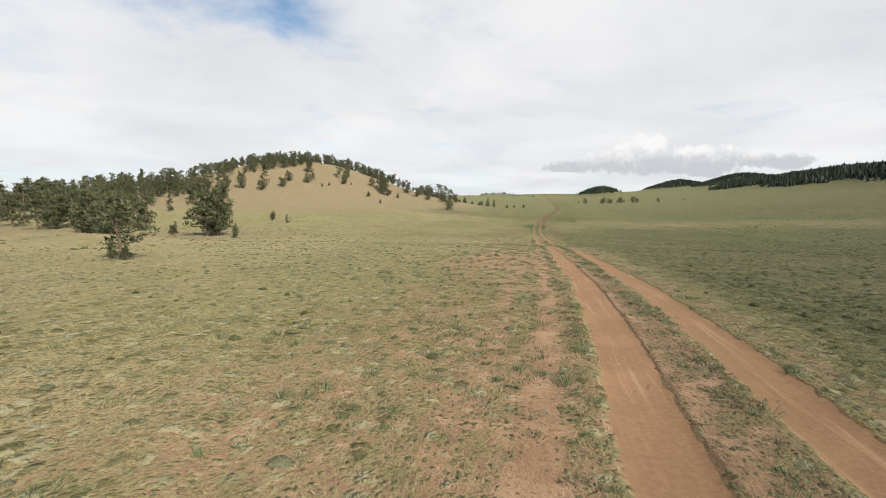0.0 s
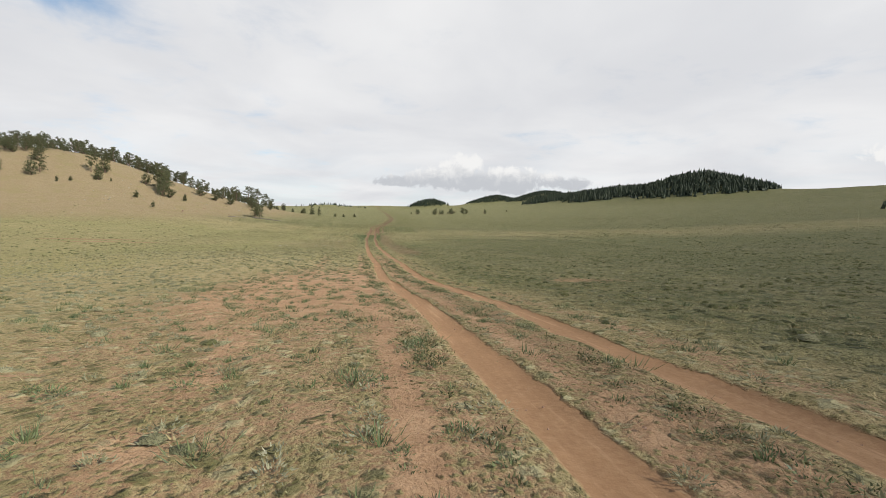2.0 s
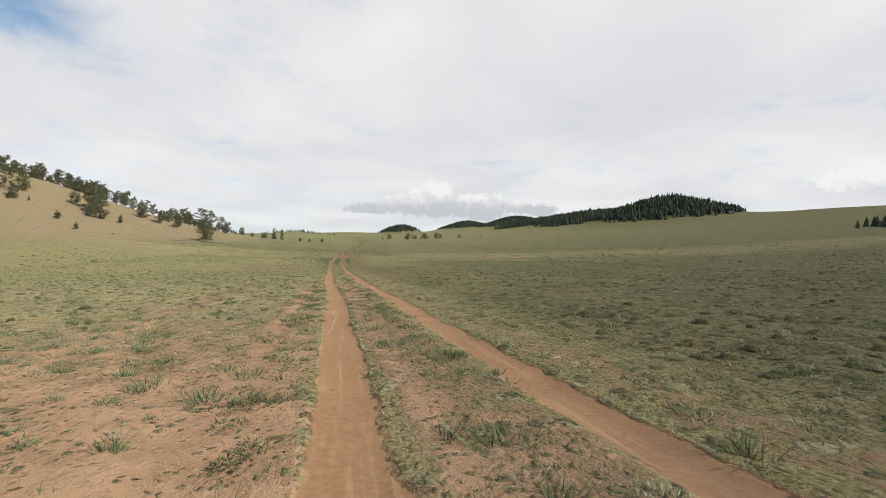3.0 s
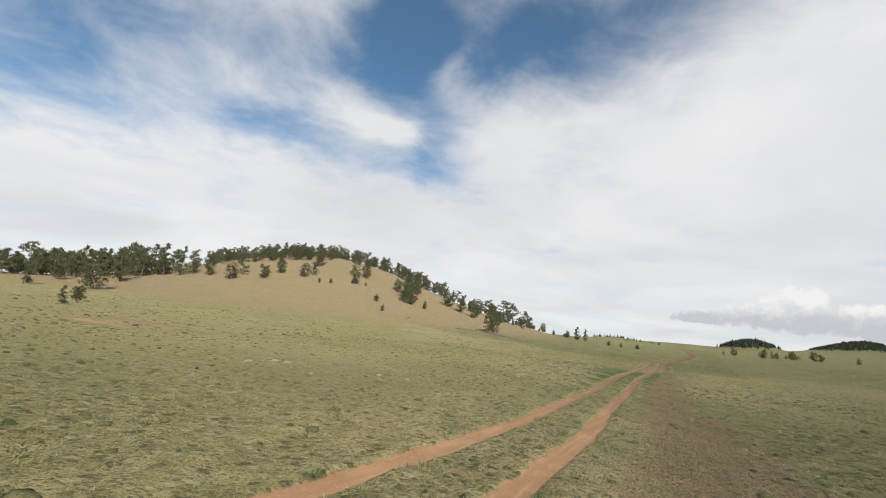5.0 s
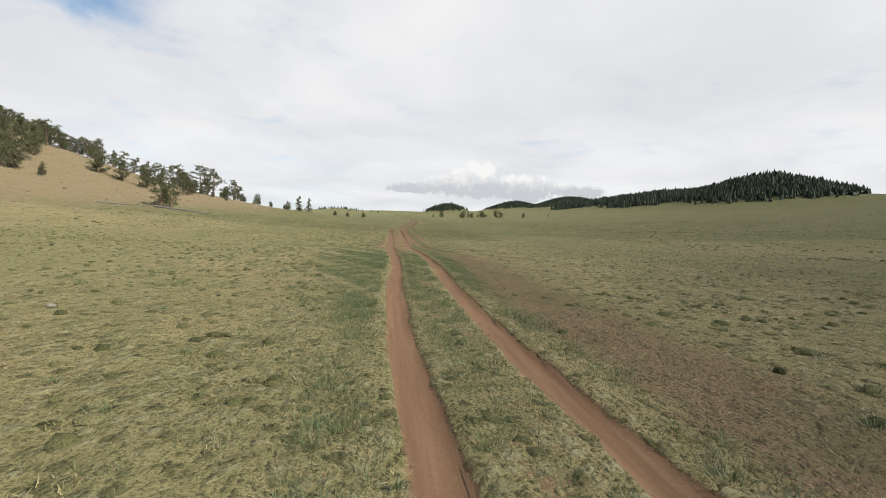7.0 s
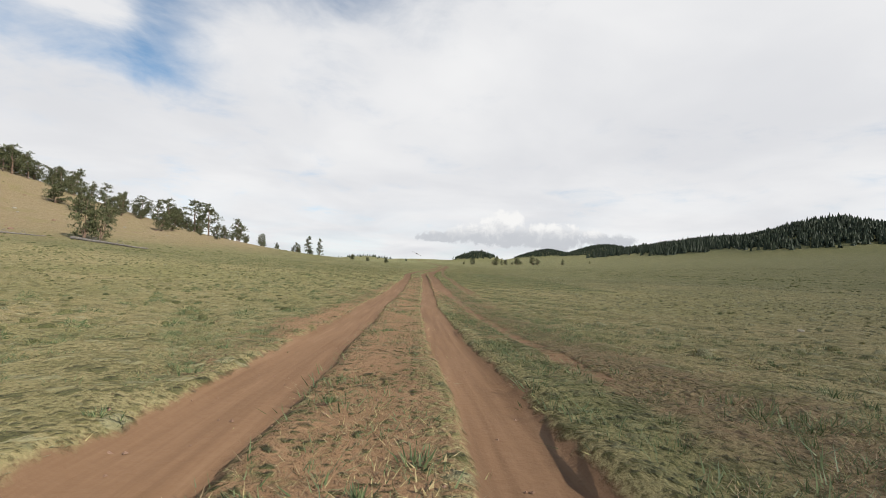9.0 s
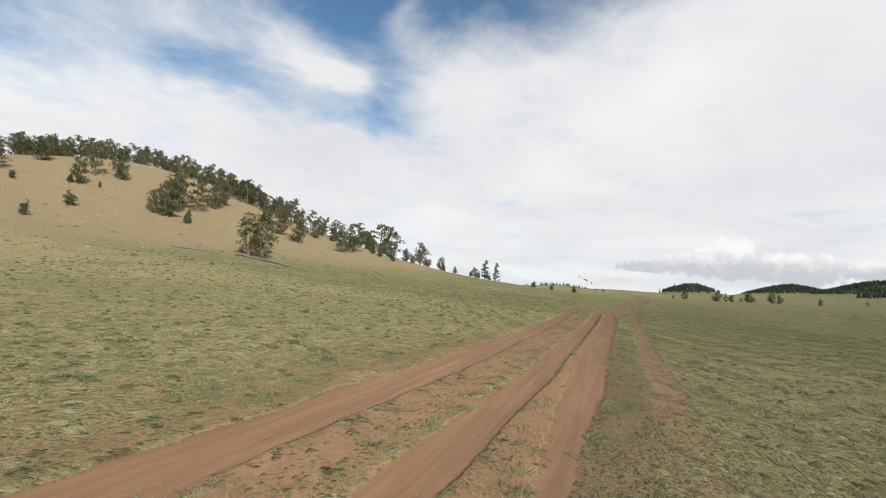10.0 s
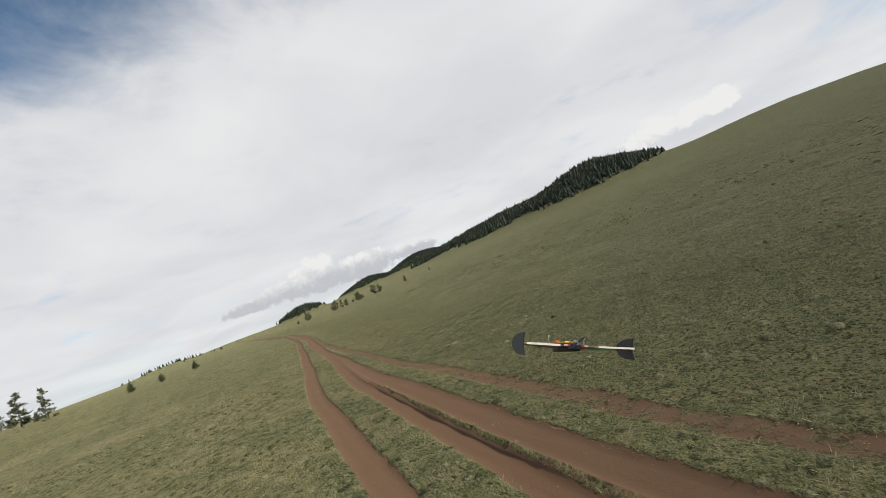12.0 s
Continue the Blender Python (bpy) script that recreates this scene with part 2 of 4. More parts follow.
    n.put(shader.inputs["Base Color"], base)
    n.put(shader.inputs["Diffuse Roughness"], 1.0)
    n.put(shader.inputs["Roughness"], 0.95)
    n.put(shader.inputs["Specular IOR Level"], 0.15)
    rough = n.math("ADD", n.math("MULTIPLY", bushy, 0.075), n.math("MULTIPLY", tuft, 0.05))
    rough = n.math("MULTIPLY_ADD", thatch, 0.05, rough)
    bald = n.math("MULTIPLY_ADD", grain, 0.04, n.math("MULTIPLY", small, 0.04))
    rough = n.mix(soil, rough, bald)
    rough = n.mix(worn, rough, n.math("MULTIPLY", grain, 0.01))
    bump(n, shader, rough, 1.0, 1.0)
    return mat


def leaf_material(name, dark, light, patch_scale=0.5, dry=None, shine=0.55):
    mat, n, shader = material(name)
    p = place_of(n)
    fac = n.add("ShaderNodeNewGeometry").outputs["Random Per Island"]
    col = n.mix(fac, dark, light)
    if dry:
        col = n.mix(n.ramp(n.noise(p, patch_scale, 4.0, 0.6, 0.5), 0.42, 0.62, 0.0, 0.85), col, dry)
    n.put(shader.inputs["Base Color"], col)
    n.put(shader.inputs["Diffuse Roughness"], 0.8)
    n.put(shader.inputs["Roughness"], shine)
    n.put(shader.inputs["Specular IOR Level"], 0.25)
    return mat


def needle_material(name, dark, light):
    mat, n, shader = material(name)
    fac = n.add("ShaderNodeNewGeometry").outputs["Random Per Island"]
    one = n.add("ShaderNodeObjectInfo").outputs["Random"]
    col = n.mix(fac, dark, light)
    col = n.mix(n.math("MULTIPLY", one, 0.35), col, tuple(0.5 * (a + b) for a, b in zip(dark, light)))
    n.put(shader.inputs["Base Color"], col)
    n.put(shader.inputs["Roughness"], 0.6)
    n.put(shader.inputs["Specular IOR Level"], 0.2)
    return mat


def mound_material(name, dark, light):
    """Dense small foliage on a rounded cushion, with shade painted between the shoots."""
    mat, n, shader = material(name)
    p = place_of(n)
    one = n.add("ShaderNodeNewGeometry").outputs["Random Per Island"]
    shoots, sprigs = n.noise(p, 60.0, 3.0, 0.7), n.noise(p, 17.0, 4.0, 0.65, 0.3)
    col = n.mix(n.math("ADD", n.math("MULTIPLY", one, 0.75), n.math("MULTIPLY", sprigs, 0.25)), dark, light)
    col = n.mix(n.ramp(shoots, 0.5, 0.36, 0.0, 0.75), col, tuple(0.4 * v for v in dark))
    n.put(shader.inputs["Base Color"], col)
    n.put(shader.inputs["Diffuse Roughness"], 1.0)
    n.put(shader.inputs["Roughness"], 0.85)
    n.put(shader.inputs["Specular IOR Level"], 0.15)
    bump(n, shader, n.math("MULTIPLY_ADD", sprigs, 2.0, shoots), 1.0, 0.03)
    return mat


def grained_material(name, a, b, scale, roughness=0.85, relief=0.4, depth=0.02, metal=0.0):
    mat, n, shader = material(name)
    p = n.add("ShaderNodeTexCoord").outputs["Object"]
    one, two = n.noise(p, scale, 5.0, 0.65), n.noise(p, scale * 6, 4.0, 0.6)
    col = n.mix(n.ramp(n.math("ADD", n.math("MULTIPLY", one, 0.7), n.math("MULTIPLY", two, 0.3)), 0.35, 0.65), a, b)
    n.put(shader.inputs["Base Color"], col)
    n.put(shader.inputs["Roughness"], roughness)
    n.put(shader.inputs["Metallic"], metal)
    bump(n, shader, two, relief, depth)
    return mat


GROUND = ground_material()
GRASS = leaf_material("short_green_grass", (0.14, 0.136, 0.05), (0.34, 0.3, 0.13), 0.45, (0.45, 0.36, 0.185))
LUSH = leaf_material("lush_green_grass", (0.075, 0.105, 0.042), (0.2, 0.23, 0.105))
STRAW = leaf_material("dry_straw_grass", (0.2, 0.14, 0.078), (0.36, 0.27, 0.15))
SAGE = leaf_material("silvery_sagebrush", (0.15, 0.155, 0.085), (0.38, 0.365, 0.24), 0.3, (0.2, 0.19, 0.085))
OLIVE = leaf_material("olive_hummock_grass", (0.075, 0.085, 0.03), (0.2, 0.195, 0.085))
DARK_SAGE = leaf_material("dark_green_shrub", (0.06, 0.068, 0.026), (0.165, 0.163, 0.072))
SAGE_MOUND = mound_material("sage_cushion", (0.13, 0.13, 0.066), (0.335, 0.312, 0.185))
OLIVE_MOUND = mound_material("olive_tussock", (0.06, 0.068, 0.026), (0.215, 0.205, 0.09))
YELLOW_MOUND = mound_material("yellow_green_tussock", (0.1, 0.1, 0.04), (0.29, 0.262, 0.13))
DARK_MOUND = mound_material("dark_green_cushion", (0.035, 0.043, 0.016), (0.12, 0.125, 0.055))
NEEDLES = needle_material("pine_needles", (0.04, 0.05, 0.022), (0.165, 0.165, 0.078))
JUNIPER = needle_material("juniper_foliage", (0.04, 0.051, 0.022), (0.165, 0.165, 0.08))
FAR_NEEDLES = needle_material("dark_conifer_needles", (0.014, 0.024, 0.013), (0.04, 0.052, 0.028))
BARK = grained_material("red_brown_bark", (0.12, 0.075, 0.05), (0.27, 0.18, 0.125), 6.0, 0.9, 0.8, 0.03)
GREY_WOOD = grained_material("weathered_grey_wood", (0.12, 0.1, 0.082), (0.27, 0.24, 0.205), 5.0, 0.9, 0.7, 0.02)
STONE = grained_material("pale_lichen_stone", (0.2, 0.178, 0.135), (0.42, 0.375, 0.29), 7.0, 0.9, 0.6, 0.02)
RED_STONE = grained_material("reddish_pebble_stone", (0.17, 0.095, 0.06), (0.33, 0.21, 0.145), 20.0, 0.9, 0.5, 0.01)


# ---- the lie of the land ----
ROAD_Y = (-400, 0, 20, 32, 42, 52, 62, 74, 88, 104, 118, 128, 138, 150, 160, 168, 176, 186, 196, 206, 216, 230, 250, 280, 340, 500, 3000)
RUT_X = (1, 1.2, 1.44, 1.83, 1.73, 1.55, 1.33, .66, .32, -.37, -.56, -.85, -.94, -1.2, -.85, -1.05, -1.08, -.94, -.7, -.54, -.55, .45, 3.0, 6.5, 11, 13, 13)
FALL_Y = (-400, 0, 20, 32, 42, 52, 62, 74, 88, 104, 118, 128, 138, 150, 160, 168, 176, 186, 196, 206, 216, 230, 250, 300, 1950, 3000)
FALL_Z = (15, 7.8, 6.82, 6.35, 5.81, 5.13, 4.43, 3.2, 2.33, 1.59, .8, .45, .26, .12, .0, -.22, -.65, -.85, -.9, -.84, -.8, -.85, -.8, .0, 17, 22)
LINE = np.arange(-400.0, 3000.0, 1.0)
KERNEL = np.hanning(13) / np.hanning(13).sum()


def smoothed(ys, vs):
    flat = np.interp(LINE, ys, vs)
    return np.convolve(np.pad(flat, 6, mode="edge"), KERNEL, mode="valid")


RUT_LINE, FALL_LINE = smoothed(ROAD_Y, RUT_X), smoothed(FALL_Y, FALL_Z)


def rut_x(y):
    """x of the left wheel rut."""
    return np.interp(y, LINE, RUT_LINE)


def step(v, a, b):
    s = np.clip((v - a) / (b - a), 0, 1)
    return s * s * (3 - 2 * s)


HILL_X, HILL_Y, HILL_UP, HILL_R = -149, 274, 28, 80
# The wooded ridge right of the valley and the far humps behind it: x, y, height, radii, turn.
RIDGES = ((457, 625, 33, 76, 70, 0.4), (425, 760, 22, 85, 95), (400, 890, 14, 95, 90), (132, 1107, 19, 46, 60), (430, 1600, 30, 85, 90), (530, 1383, 36, 105, 90))


def dome(x, y, cx, cy, height, rx, ry=None, turn=0.0):
    ry = ry or rx
    c, s = math.cos(turn), math.sin(turn)
    u, v = (x - cx) * c + (y - cy) * s, (y - cy) * c - (x - cx) * s
    return height * np.exp(-((u / rx) ** 2) - (v / ry) ** 2)


def land(x, y):
    """Height of the ground without wheel ruts."""
    x, y = np.asarray(x, float), np.asarray(y, float)
    z = np.interp(y, LINE, FALL_LINE)
    right = np.clip(x - 4, 0, None)
    z = z + np.where(right < 130, 0.00022 * right**2, 0.00022 * 130**2 + 0.057 * (right - 130))
    z = z - 0.028 * np.clip(-x - 7, 0, 40) * step(-y, -125, -85)
    z = z - 1.4 * step(-x, 62, 95) * step(-y, -135, -105)
    z = z + dome(x, y, -57, 58, 1.7, 20, 15)
    z = z + dome(x, y, HILL_X, HILL_Y, HILL_UP, HILL_R) + dome(x, y, -116, 262, 3.0, 28)
    z = z + dome(x, y, -250, 330, 14, 80) + dome(x, y, -330, 120, 16, 110)
    for ridge in RIDGES:
        z = z + dome(x, y, *ridge)
    z = z + dome(x, y, 610, 490, 16, 170, 140) + dome(x, y, -122, 1290, 9, 62, 80) + dome(x, y, 20, 1700, 9, 150, 100)
    off = step(np.abs(x - 1), 6, 30)
    z = z + off * (0.18 * np.sin(x * 0.11 + 1.3) * np.sin(y * 0.083) + 0.1 * np.sin(x * 0.23 + y * 0.19))
    return z


# ---- mesh tools ----
def triangle_soup(name, points, mat):
    """One mesh of loose triangles from an array of shape (n, 3, 3)."""
    points = np.asarray(points, np.float32)
    count = len(points)
    me = bpy.data.meshes.new(name)
    me.vertices.add(count * 3)
    me.vertices.foreach_set("co", points.ravel())
    me.loops.add(count * 3)
    me.loops.foreach_set("vertex_index", np.arange(count * 3, dtype=np.int32))
    me.polygons.add(count)
    me.polygons.foreach_set("loop_start", np.arange(0, count * 3, 3, dtype=np.int32))
    me.materials.append(mat)
    me.update(calc_edges=True)
    return me


def part(name, bm, mat, parent, label="", smooth=False):
    me = bpy.data.meshes.new(name)
    bm.normal_update()
    bm.to_mesh(me)
    bm.free()
    me.materials.append(mat)
    if smooth:
        for f in me.polygons:
            f.use_smooth = True
    ob = new(name, me)
    ob.parent = parent
    return tagged(ob, label)


def under(name, me, parent, label=""):
    ob = new(name, me)
    ob.parent = parent
    return tagged(ob, label)


rng = np.random.default_rng(7)


# ---- ground ----
def ruts(u, y):
    """Depth of the wheel ruts and how far the soil is worn, at u metres right of the left rut."""
    wob = 0.025 * np.sin(y * 0.9) + 0.035 * np.sin(y * 0.37 + 1)
    deep = 0.045 + 0.045 * step(y, 105, 125) + 0.02 * step(y, 152, 158) - 0.065 * step(y, 170, 179) + 0.035 * step(y, 190, 200)
    low, worn = np.zeros_like(u), np.zeros_like(u)
    early = 1 - step(y, 44, 64)
    late = step(y, 158, 172)
    broad = step(y, 162, 168) * step(-y, -204, -194)
    lanes = (
        (0.06 * early, 0.22 + 0.13 * early + 0.1 * late + 0.05 * broad, deep, 1.0),
        (1.66, 0.22 + 0.12 * early + 0.05 * late, deep, 1.0),
        (2.75 - 0.29 * step(y, 182, 194), 0.14 + 0.24 * step(y, 182, 194), deep * (0.25 * step(y, 166, 176) + 0.55 * step(y, 182, 194)), 0.62 * step(y, 165, 172) + 0.38 * step(y, 182, 192)),
        (3.9, 0.3, 0.4 * deep * step(y, 182, 198), 0.64 * step(y, 178, 192)),
    )
    for k, (centre, half, d, w) in enumerate(lanes):
        # The far lanes swing in and join the main pair beyond the bend.
        centre = centre * (1 - 0.45 * step(y, 222, 262)) if k > 1 else centre
        v = np.abs(u - centre - wob) / half
        shape = 1 - step(v, 0.7, 1.3)
        low = np.maximum(low, d * shape)
        worn = np.maximum(worn, w * (1 - step(v, 0.75, 1.4)))
    bank = 0.085 * step(y, 192, 200) * step(-y, -240, -226) * np.exp(-(((u - 2.02) / 0.075) ** 2))
    return low - bank, worn


def strip(u, centre, half):
    return np.exp(-(((u - centre) / half) ** 2))


def make_ground():
    def spread(near, first, grow, far):
        out = [near]
        while out[-1] < far:
            out.append(out[-1] + first)
            first *= grow
        return out

    right = spread(6.2, 0.18, 1.11, 4200)
    left = [-(v - 6.2) - 4.2 for v in right]
    us = np.array(sorted(set(left)) + list(np.arange(-4.1, 6.2, 0.1)) + right)
    ahead = spread(262, 0.45, 1.035, 4200)
    behind = [10 - (v - 262) for v in ahead[1:]]
    ys = np.array(sorted(behind) + list(np.arange(10, 262, 0.5)) + ahead)
    u, y = np.meshgrid(us, ys)
    x = u + rut_x(y) * np.exp(-((u / 45) ** 2))
    low, worn = ruts(u, y)
    z = land(x, y)
    near = np.exp(-((u / 30) ** 2))
    lump = 0.018 * (np.sin(x * 5.1 + y * 2.3) + np.sin(y * 4.4 - x * 3.1) + np.sin(x * 2.2 + y * 1.3) + np.sin(y * 9.1) * np.sin(x * 8.3))
    z = z - low + lump * near * (1 - 0.8 * worn)
    hill = dome(x, y, HILL_X, HILL_Y, HILL_UP, HILL_R) + dome(x, y, -250, 330, 14, 80)
    me = bpy.data.meshes.new("ground")
    rows, cols = u.shape
    me.vertices.add(rows * cols)
    me.vertices.foreach_set("co", np.stack([x, y, z], -1).astype(np.float32).ravel())
    i = np.arange(rows * cols, dtype=np.int32).reshape(rows, cols)
    quads = np.stack([i[:-1, :-1], i[:-1, 1:], i[1:, 1:], i[1:, :-1]], -1).reshape(-1, 4)
    me.loops.add(quads.size)
    me.loops.foreach_set("vertex_index", quads.ravel())
    me.polygons.add(len(quads))
    me.polygons.foreach_set("loop_start", np.arange(0, quads.size, 4, dtype=np.int32))
    me.polygons.foreach_set("use_smooth", np.ones(len(quads), bool))
    me.update(calc_edges=True)
    # Last mask: darker ground right of the bend, plus painted shade along the verges.
    for name, value in zip(("rut", "bare", "dry", "tan", "lush", "green_shade", "deep"), (worn, bare_soil(u, x, y), dry_grass(u, x, y), tan_slope(x, y, hill), lush_hollow(x, y), green_shade_side(u, y), np.maximum(0.92 * step(u, 2.6, 6) * step(y, 197, 210) * (1 - 0.85 * step(u, 8, 24)), 0.85 * np.maximum(strip(u, 2.3, 0.35), strip(u, 0.5, 0.18)) * step(y, 146, 156) * step(-y, -174, -166)))):
        layer = me.attributes.new(name, "FLOAT", "POINT")
        layer.data.foreach_set("value", np.broadcast_to(value, x.shape).astype(np.float32).ravel())
    me.materials.append(GROUND)
    tagged(new("ground", me), "rolling prairie ground of short grass and reddish soil with wheel ruts", "ground", kind="structure")


def bare_soil(u, x, y):
    """Where the red soil shows beside and between the ruts."""
    start = step(-y, -92, -70) * step(u, -8.5, -3) * step(-u, -0.2, 0.6) * (0.38 + 0.16 * step(y, 36, 42) * step(-y, -52, -46) + 0.4 * step(y, 60, 68))
    first = 0.24 * step(-y, -56, -40) * step(u, -9, -3) * step(-u, 0, 1)
    middle = (0.25 + 0.18 * step(-y, -104, -90) + 0.36 * step(y, 163, 168) * step(-y, -212, -204)) * np.exp(-(((u - 0.85) / 0.7) ** 2))
    verge = ((0.45 + 0.25 * step(y, 160, 168) * step(-y, -182, -174)) * np.exp(-(((u + 0.7) / 0.6) ** 2)) + 0.4 * np.exp(-(((u - 2.4) / 0.5) ** 2))) * np.maximum(step(-y, -108, -95), step(y, 166, 176) * step(-y, -203, -194))
    late = (0.2 - 0.02 * step(y, 194, 204)) * step(y, 165, 178) * step(u, 1.5, 2.5) * step(-u, -7.5, -5)
    left = 0.3 * step(y, 176, 184) * step(-y, -198, -188) * step(u, -4.5, -1.5) * step(-u, -0.2, 0.5)
    pans = 0.75 * np.exp(-(((x + 45) / 9) ** 2) - ((y - 135) / 1.8) ** 2) + 0.8 * np.exp(-(((x + 38) / 8) ** 2) - ((y - 127.4) / 1.7) ** 2)
    wash = 0.55 * np.exp(-(((x - 9) / 2.5) ** 2) - ((y - 73) / 1.5) ** 2)
    streaks = (0.72 * np.exp(-(((u + 0.98) / 0.26) ** 2)) + 0.6 * np.exp(-(((u - 0.5) / 0.22) ** 2)) + 0.5 * np.exp(-(((u + 2.3 + 0.03 * (y - 45)) / 0.6) ** 2))) * step(-y, -104, -92)
    gap = 0.75 * np.exp(-(((u - 2.25) / 0.45) ** 2)) * step(y, 179, 187) * step(-y, -206, -198)
    out = np.maximum(np.maximum(start, streaks), gap)
    for other in (first, middle, verge, late, left, pans, wash):
        out = np.maximum(out, other)
    return out


def dry_grass(u, x, y):
    strip = 0.95 * np.exp(-(((u - 4.3) / 1.9) ** 2)) * step(y, 92, 103) * step(-y, -131, -127)
    strip = np.maximum(strip, (0.6 * np.exp(-(((u - 3.1) / 0.8) ** 2)) + (0.65 - 0.35 * step(y, 160, 174)) * np.exp(-(((u - 4.1) / 1.5) ** 2))) * step(y, 126, 130) * step(-y, -215, -190))
    late = 0.32 * step(y, 150, 165) * step(u, 2.5, 4) * step(-u, -12, -7)
    left = 0.2 * step(-y, -92, -62) * step(-u, 2, 5) * step(u, -75, -30)
    rough = 0.5 * step(-u, 1, 4) * step(u, -26, -8) * step(y, 100, 120) * step(-y, -150, -138)
    centre = 0.7 * np.exp(-(((u - 0.85) / 0.7) ** 2)) * step(-y, -112, -90)
    strip = np.maximum(strip, centre)
    return np.maximum(np.maximum(strip, late), np.maximum(left, rough))


def tan_slope(x, y, hill):
    far = step(hill, 0.15, 6.5)
    west = 0.75 * step(-x, 25, 60) * step(-y, -130, -100)
    start = 0.05 * step(-x, 1, 10) * step(-y, -78, -55)
    return np.maximum(np.maximum(far, west), start)


def green_shade_side(u, y):
    """The greener side of the valley, with shade among its rough grass put in."""
    out = np.maximum(np.maximum(step(u, -1, 20), 0.9 * step(u, 1.9, 4.5) * step(-y, -150, -130)) * (1.0 - 0.5 * step(y, 140, 172) + 0.25 * step(y, 192, 220)), 0.4 * step(y, 190, 204) + 0.5 * step(y, 205, 215))
    # Dark green verge right of the ruts, its shadow put into the colour.
    out = np.maximum(out, 0.95 * step(u, 1.9, 2.3) * step(-u, -5, -3) * step(y, 150, 158) * step(-y, -184, -172))
    out = np.maximum(out, 0.42 * step(y, 88, 112))
    out = np.maximum(out, (0.6 * np.exp(-(((u + 0.8) / 0.4) ** 2)) + 0.75 * np.exp(-(((u - 0.82) / 0.55) ** 2)) + 0.8 * np.exp(-(((u - 2.5) / 0.4) ** 2))) * step(y, 125, 155))
    return np.maximum(out, 0.4 * step(-u, 0.4, 0.9) * step(u, -5, -1.5) * step(y, 142, 156) * step(-y, -186, -174))


def lush_hollow(x, y):
    band = np.exp(-(((y - (112 - 0.15 * x)) / 16) ** 2)) * step(-x, 6, 18)
    meadow = np.exp(-(((x + 19 - 0.22 * (y - 127)) / 5) ** 2)) * step(y, 112, 122) * step(-y, -170, -150)
    return np.maximum(np.maximum(band, 1.6 * meadow), 0.6 * np.exp(-(((y - 160) / 20) ** 2)) * step(-x, 0.5, 3))


make_ground()


# ---- plants of the prairie, by nobody counted ----
def ground_z(x, y):
    u = x - rut_x(y) * np.exp(-((x / 45) ** 2))
    return land(x, y) - ruts(u, y)[0]


def scatter(count, y0, y1, u0, u1):
    y = rng.uniform(y0, y1, count)
    u = rng.uniform(u0, u1, count)
    return u, u + rut_x(y) * np.exp(-((u / 45) ** 2)), y


def blades(x, y, height, per, width, lean=0.55, spread=0.05, wide=1.0):
    """Upright tapered blades in tufts at x, y."""
    count = len(x)
    z = ground_z(x, y) - 0.01
    n = count * per
    turn = rng.uniform(0, 2 * np.pi, n)
    base = np.repeat(np.stack([x, y, z], -1), per, 0)
    h = np.repeat(height, per) * rng.uniform(0.5, 1.15, n)
    off = rng.normal(0, 1, (n, 2)) * (spread * np.repeat(wide * np.ones(count), per))[:, None]
    foot = base + np.concatenate([off, np.zeros((n, 1))], 1)
    bow = rng.uniform(0.15, lean, n) * h
    tip = foot + np.stack([np.cos(turn) * bow + off[:, 0] * 0.6, np.sin(turn) * bow + off[:, 1] * 0.6, h], -1)
    side = np.stack([-np.sin(turn), np.cos(turn), np.zeros(n)], -1) * (width * rng.uniform(0.6, 1.3, n))[:, None]
    return np.stack([foot - side, foot + side, tip], 1)


def cushions(x, y, radius, per, leaf, slim=0.45, most=1.0):
    """Low rounded shrubs of small leaf flakes."""
    count = len(x)
    z = ground_z(x, y)
    n = count * per
    d = rng.normal(0, 1, (n, 3))
    d[:, 2] = np.abs(d[:, 2])
    d /= np.linalg.norm(d, axis=1)[:, None]
    r = np.repeat(radius, per) * rng.uniform(0.45, 1.05, n)
    c = np.repeat(np.stack([x, y, z - 0.01], -1), per, 0) + d * r[:, None] * np.array([1, 1, 0.6])
    s = (np.minimum(np.repeat(radius, per) * leaf, most) * rng.uniform(0.6, 1.4, n))[:, None]
    a, b = rng.normal(0, 1, (n, 3)), rng.normal(0, 1, (n, 3))
    a /= np.linalg.norm(a, axis=1)[:, None]
    b /= np.linalg.norm(b, axis=1)[:, None]
    out = c + (d * 1.2 + b * 0.7) * s
    return np.stack([c - a * s * slim, c + a * s * slim, out], 1)


